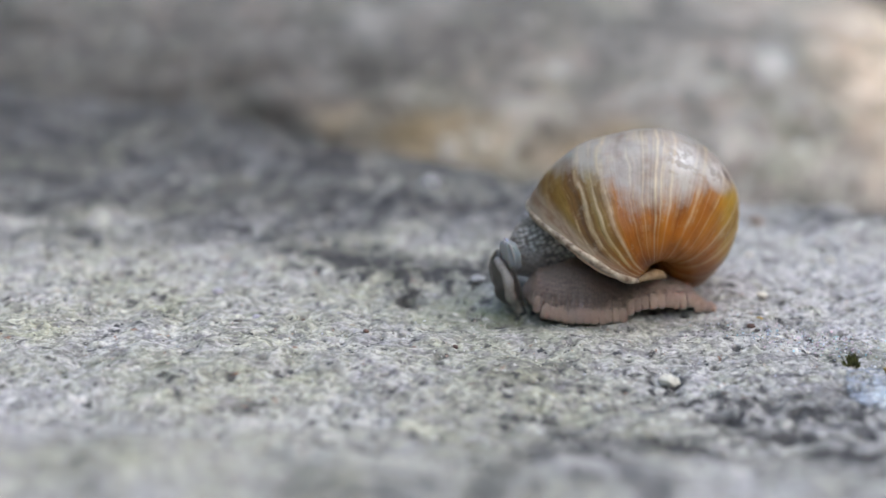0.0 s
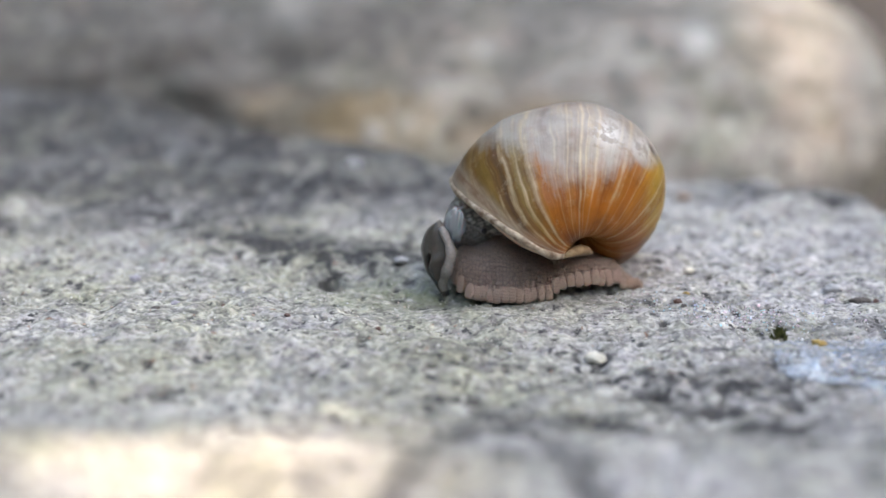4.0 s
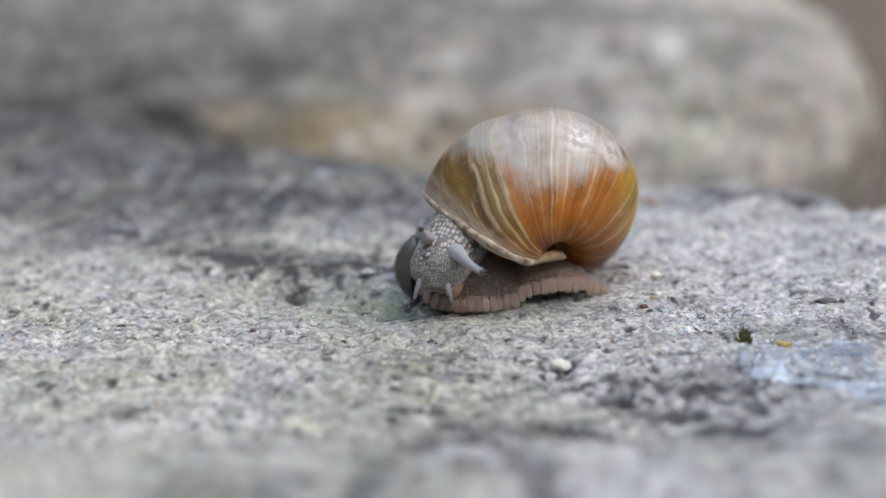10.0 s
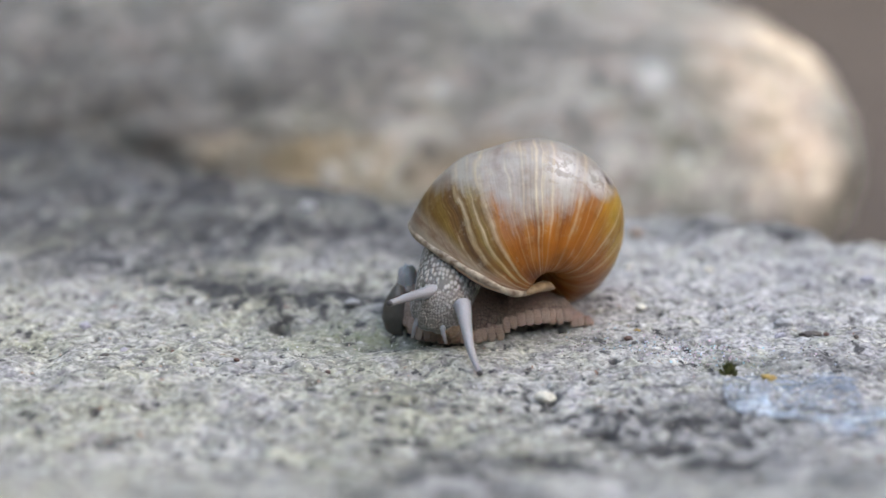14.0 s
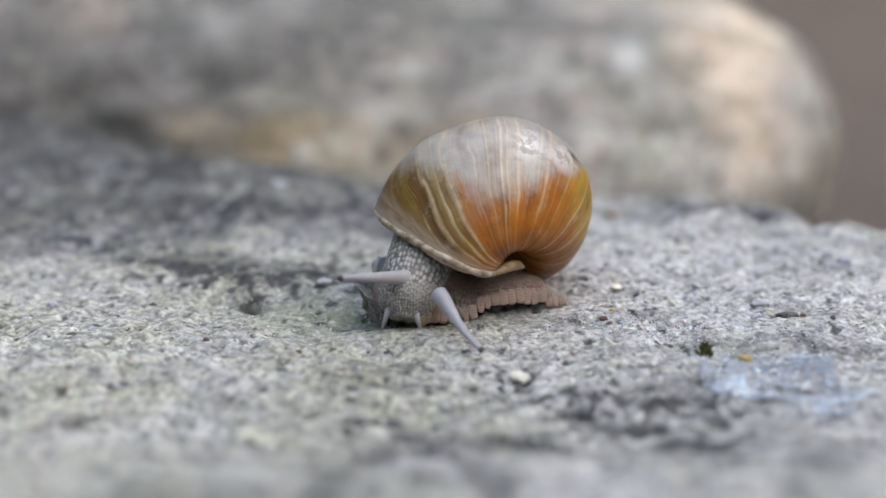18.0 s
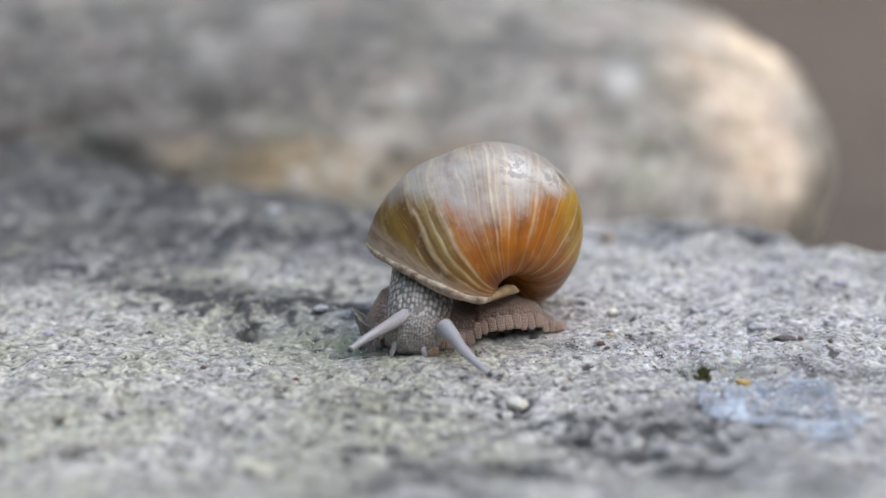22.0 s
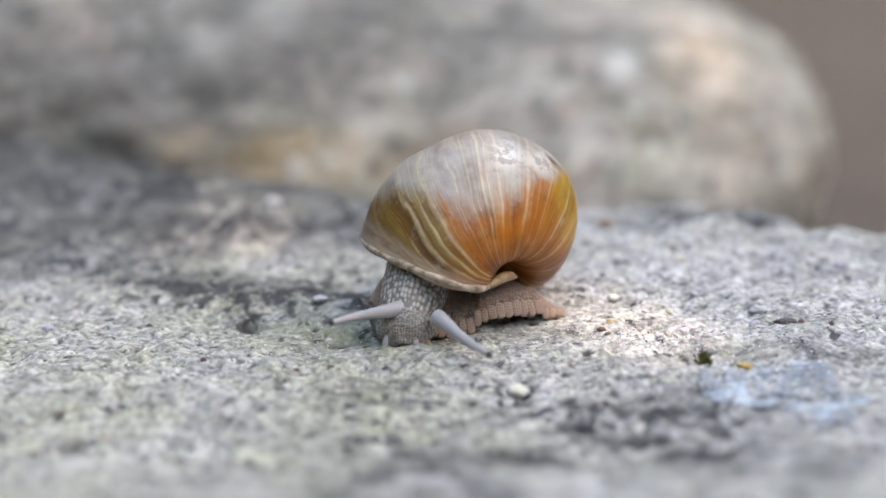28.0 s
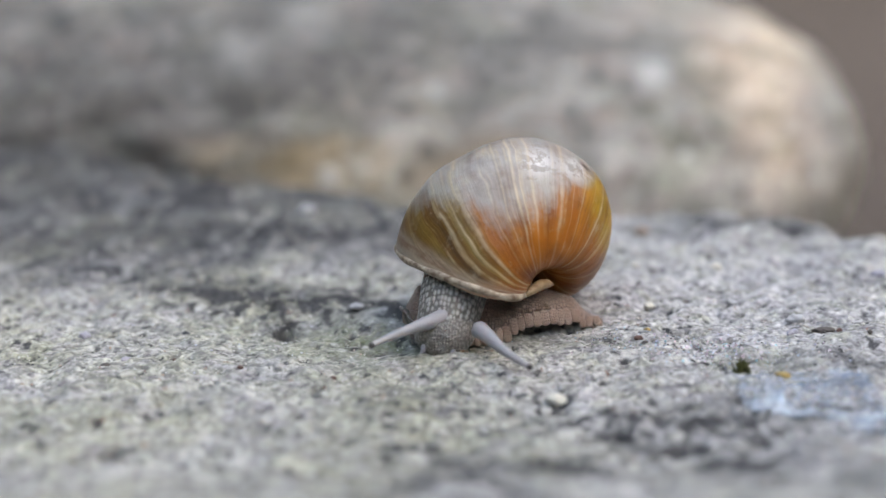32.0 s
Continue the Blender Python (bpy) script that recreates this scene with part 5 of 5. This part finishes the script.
SWAY = dict(
    fore=((0, 0.0), (1.0, 0.0), (1.5, 0.7), (2.0, 1.0), (2.5, 0.85), (3.0, 0.15), (3.5, 0.55), (5.5, 0.0), (7.0, 0.05), (7.5, 0.4), (8.0, 0.0), (19.0, 0.0), (19.5, 0.95), (20.0, 0.0), (32, 0.0)),
    left=((0, 0.0), (16.0, 0.0), (16.5, 0.2), (18.0, 0.2), (18.5, 1.0), (19.0, 0.35), (19.5, 0.1), (28.5, 0.2), (29.0, 0.5), (29.5, 0.55), (30.0, 0.4), (30.5, 0.1), (32, 0.0)),
    strip=((0, 0.0), (20.5, 0.0), (21.0, 0.12), (21.5, 0.52), (22.0, 0.12), (23.0, 0.0), (23.5, 0.15), (24.0, 0.37), (24.5, 0.44), (25.0, 0.18), (27.5, 0.2), (32, 0.1)),
    shoulder=((0, 0.36), (5.5, 0.36), (6.0, 0.4), (8.0, 0.36), (10.5, 0.2), (11.5, 0.3), (12.0, 0.60), (12.5, 0.62), (13.0, 0.62), (13.5, 0.55), (15.5, 0.40), (17.0, 0.46), (18.0, 0.38), (19.0, 0.3), (20.0, 0.22), (21.0, 0.3), (21.5, 0.32), (22.0, 0.46), (22.5, 0.4), (23.0, 0.34), (23.5, 0.45), (24.0, 1.1), (24.5, 1.0), (25.0, 0.26), (32, 0.38)),
    crown=((0, 0.0), (5.0, 0.05), (6.0, 0.15), (9.0, 0.15), (10.0, 0.05), (17.0, 0.15), (18.0, 0.28), (18.5, 0.25), (19.0, 0.2), (20.0, 0.1), (20.5, 0.2), (21.0, 0.7), (21.5, 0.65), (22.0, 0.1), (23.0, 0.2), (24.0, 0.22), (25.0, 0.34), (25.5, 0.3), (27.5, 0.25), (28.5, 0.28), (29.0, 0.38), (29.5, 0.34), (31.0, 0.34), (31.5, 0.2), (32, 0.12)),
    middle=((0, 0.0), (9.0, 0.2), (9.5, 0.75), (10.0, 0.1), (11.0, 0.0), (27.0, 0.1), (27.5, 0.22), (28.0, 0.32), (28.5, 0.1), (32, 0.0)))


def motions():
    for key, rows in SWAY.items():
        home = twigs[key].location.copy()
        walk(twigs[key], [(t, pose(home.x + 0.15 * a, home.y + 0.06 * a, home.z - 0.04 * a, 6 * a, -10 * a, 8 * a)) for t, a in rows])
    walk(shell, [
        (0, pose(0.0031, 0.0242, 0.0185, 71.30, -19.87, -170.76)),
        (1, pose(0.0033, 0.0242, 0.0184, 71.27, -20.07, -170.81)),
        (2, pose(0.0035, 0.0242, 0.0184, 71.23, -20.31, -170.88)),
        (3, pose(0.0032, 0.0242, 0.0185, 71.21, -20.49, -170.92)),
        (3.5, pose(0.0033, 0.0242, 0.0186, 71.19, -20.57, -170.94)),
        (5.5, pose(0.0039, 0.0242, 0.0191, 71.13, -21.05, -171.06)),
        (6.5, pose(0.0041, 0.0242, 0.0192, 71.10, -21.25, -171.11)),
        (7.5, pose(0.0046, 0.0242, 0.0193, 71.07, -21.47, -171.17)),
        (8.5, pose(0.0050, 0.0242, 0.0192, 71.07, -21.43, -171.16)),
        (9.5, pose(0.0052, 0.0242, 0.0192, 71.13, -20.99, -171.05)),
        (10.5, pose(0.0052, 0.0242, 0.0192, 71.24, -20.30, -170.87)),
        (11.5, pose(0.0053, 0.0242, 0.0192, 71.34, -19.58, -170.69)),
        (12.5, pose(0.0053, 0.0242, 0.0192, 71.40, -19.20, -170.59)),
        (13.5, pose(0.0053, 0.0242, 0.0193, 71.47, -18.71, -170.47)),
        (15.5, pose(0.0041, 0.0242, 0.0190, 71.65, -17.55, -170.17)),
        (16.5, pose(0.0040, 0.0241, 0.0191, 71.72, -17.12, -170.06)),
        (17.5, pose(0.0036, 0.0241, 0.0192, 71.84, -16.37, -169.87)),
        (18.5, pose(0.0033, 0.0241, 0.0192, 71.95, -15.70, -169.70)),
        (19.5, pose(0.0030, 0.0241, 0.0192, 72.03, -15.17, -169.56)),
        (20.5, pose(0.0027, 0.0241, 0.0193, 72.12, -14.64, -169.42)),
        (21.5, pose(0.0023, 0.0241, 0.0193, 72.27, -13.79, -169.19)),
        (22.5, pose(0.0020, 0.0241, 0.0192, 72.39, -13.08, -169.01)),
        (23.5, pose(0.0018, 0.0241, 0.0192, 72.48, -12.58, -168.87)),
        (24.5, pose(0.0016, 0.0241, 0.0192, 72.55, -12.21, -168.78)),
        (25.5, pose(0.0015, 0.0241, 0.0192, 72.61, -11.84, -168.68)),
        (27.5, pose(0.0010, 0.0241, 0.0191, 72.83, -10.67, -168.36)),
        (28.5, pose(0.0010, 0.0241, 0.0191, 72.87, -10.42, -168.29)),
        (29.5, pose(0.0009, 0.0241, 0.0191, 72.96, -9.95, -168.17)),
        (30.5, pose(0.0008, 0.0241, 0.0191, 73.05, -9.45, -168.03)),
        (31.5, pose(0.0005, 0.0240, 0.0191, 73.13, -9.07, -167.92)),
        (32, pose(0.0004, 0.0240, 0.0191, 73.14, -8.99, -167.90)),
    ])
    walk(tent_r, aims([
        (0, (-0.0150, 0.004, 0.0120), (-0.0140, 0.002, 0.0118)), (7.5, (-0.0155, 0.002, 0.0130), (-0.0140, -0.004, 0.0135)), (8.8, (-0.0150, 0.000, 0.0140), (-0.0140, -0.0060, 0.0145)),
        (10, (-0.0123, -0.016, 0.0139), (-0.0066, -0.0315, 0.0151)),
        (11, (-0.0109, -0.016, 0.0135), (-0.0062, -0.0315, 0.0111)),
        (12, (-0.0104, -0.016, 0.0131), (-0.0059, -0.0315, 0.0063)),
        (13.5, (-0.0092, -0.016, 0.0107), (-0.0053, -0.0315, 0.0014)),
        (16, (-0.0089, -0.016, 0.0098), (-0.0005, -0.0315, 0.0017)),
        (17, (-0.0088, -0.016, 0.0092), (-0.0002, -0.0315, 0.0027)),
        (19, (-0.008, -0.016, 0.0081), (0.0018, -0.0315, 0.0015)),
        (21.5, (-0.007, -0.016, 0.0073), (0.0025, -0.0315, 0.0025)),
        (24, (-0.0073, -0.016, 0.0067), (0.0032, -0.0315, 0.0017)),
        (28, (-0.0085, -0.016, 0.0066), (0.0025, -0.0315, 0.0039)),
        (30, (-0.0081, -0.016, 0.0062), (0.0016, -0.0315, 0.0014)),
        (31.5, (-0.0075, -0.016, 0.0058), (0.003, -0.0315, 0.0031)),
        (32, (-0.0075, -0.016, 0.0058), (0.003, -0.0315, 0.0031)),
    ], True))
    walk(tent_l, aims([
        (0, (-0.0180, 0.004, 0.0120), (-0.0185, 0.002, 0.0125)), (7.5, (-0.0180, 0.003, 0.0130), (-0.0185, -0.002, 0.0140)), (8.8, (-0.0175, 0.000, 0.0140), (-0.0180, -0.0050, 0.0150)),
        (10, (-0.0178, -0.015, 0.0168), (-0.0181, -0.026, 0.0218)),
        (11, (-0.0167, -0.015, 0.0173), (-0.0184, -0.026, 0.0234)),
        (12, (-0.0151, -0.015, 0.0163), (-0.0199, -0.026, 0.0208)),
        (13.5, (-0.0142, -0.015, 0.0128), (-0.0213, -0.026, 0.014)),
        (16, (-0.0138, -0.015, 0.0112), (-0.023, -0.026, 0.0123)),
        (17, (-0.0146, -0.015, 0.0112), (-0.025, -0.026, 0.0142)),
        (19, (-0.0147, -0.015, 0.0095), (-0.0254, -0.026, 0.0128)),
        (21.5, (-0.014, -0.015, 0.0083), (-0.0237, -0.026, 0.0063)),
        (24, (-0.0134, -0.015, 0.0076), (-0.0227, -0.026, 0.0034)),
        (25.5, (-0.014, -0.015, 0.0072), (-0.0255, -0.026, 0.0046)),
        (28, (-0.0151, -0.015, 0.0075), (-0.0265, -0.026, 0.0087)),
        (30, (-0.0141, -0.015, 0.0071), (-0.028, -0.026, 0.0097)),
        (31.5, (-0.014, -0.015, 0.0073), (-0.0261, -0.026, 0.0058)),
        (32, (-0.014, -0.015, 0.0073), (-0.0261, -0.026, 0.0058)),
    ], True))
    heads = [
        (0, (-0.0195, 0.004, 0.0112), (-0.0210, 0.001, 0.0075)), (1.5, (-0.0180, 0.004, 0.0118), (-0.0195, 0.001, 0.0080)), (3.5, (-0.0165, 0.004, 0.0125), (-0.0180, 0.001, 0.0085)), (7.0, (-0.0165, 0.000, 0.0135), (-0.0185, -0.005, 0.0090)),
        (8.5, (-0.0172, -0.001, 0.0125), (-0.0188, -0.008, 0.0090)),
        (9.3, (-0.0165, -0.005, 0.0116), (-0.0180, -0.0125, 0.0078)),
        (10, (-0.0153, -0.012, 0.0108), (-0.0172, -0.0195, 0.0069)),
        (11, (-0.0153, -0.012, 0.0117), (-0.0182, -0.0195, 0.0054)),
        (12, (-0.0141, -0.012, 0.0123), (-0.0166, -0.0195, 0.0045)),
        (13.5, (-0.0122, -0.012, 0.0094), (-0.0163, -0.0195, 0.0043)),
        (16, (-0.0123, -0.012, 0.0085), (-0.0143, -0.0195, 0.0034)),
        (17, (-0.0137, -0.012, 0.0084), (-0.0156, -0.0195, 0.0041)),
        (19, (-0.0127, -0.012, 0.0056), (-0.0141, -0.0195, 0.0017)),
        (21.5, (-0.0114, -0.012, 0.0055), (-0.0134, -0.0195, 0.0018)),
        (24, (-0.0114, -0.012, 0.0043), (-0.0125, -0.0195, 0.001)),
        (25.5, (-0.0122, -0.012, 0.0048), (-0.0133, -0.0195, 0.0020)),
        (28, (-0.0132, -0.012, 0.0042), (-0.0146, -0.0195, 0.0012)),
        (30, (-0.0135, -0.012, 0.0042), (-0.0150, -0.0195, 0.0008)),
        (31.5, (-0.0128, -0.012, 0.0042), (-0.0148, -0.0195, 0.0006)),
        (32, (-0.0128, -0.012, 0.0042), (-0.0148, -0.0195, 0.0006)),
    ]
    walk(head, [(t, aim(c, Vector(c) * 2 - Vector(m))) for t, c, m in heads])
    walk(neck, [(t, aim(c, (-0.0090, 0.004, 0.0165))) for t, c, m in heads])
    walk(lobe, [(0, pose(-0.0242, -0.004, 0.0064, 25, 0, -62)), (1.5, pose(-0.0236, -0.004, 0.0066, 15, 0, -60)), (3.5, pose(-0.0230, -0.004, 0.0072, 7, 0, -45)), (6.0, pose(-0.0220, -0.004, 0.0080, 0, 0, 0)), (8.5, pose(-0.0208, -0.003, 0.0074, 0, -3, 5)),
                (11.0, pose(-0.0212, -0.002, 0.0046, 0, -6, 20)), (13.5, pose(-0.0206, -0.001, 0.0022, 0, -10, 25)), (16.0, pose(-0.0212, -0.001, 0.0006, 0, -14, 30)), (18.5, pose(-0.0185, 0.001, -0.0018, 0, -20, 30)),
                (21.5, pose(-0.0165, 0.002, -0.0030, 0, -25, 30)), (32.0, pose(-0.0160, 0.002, -0.0030, 0, -25, 30))])
    walk(front_foot, [(0, pose(-0.0130, 0.004, 0.0002, 0, 0, 0)), (13.5, pose(-0.0130, 0.002, 0.0002)), (16.0, pose(-0.0140, -0.004, 0.0002)), (18.5, pose(-0.0160, -0.007, 0.0002)), (21.5, pose(-0.0165, -0.0075, 0.0004, 0, 4, 0)),
                      (25.0, pose(-0.0166, -0.0078, 0.0004, 0, 4, 0)), (28.0, pose(-0.0145, -0.0055, -0.0004, 0, 4, 0)), (32.0, pose(-0.0142, -0.0055, -0.0004, 0, 4, 0))])


motions()
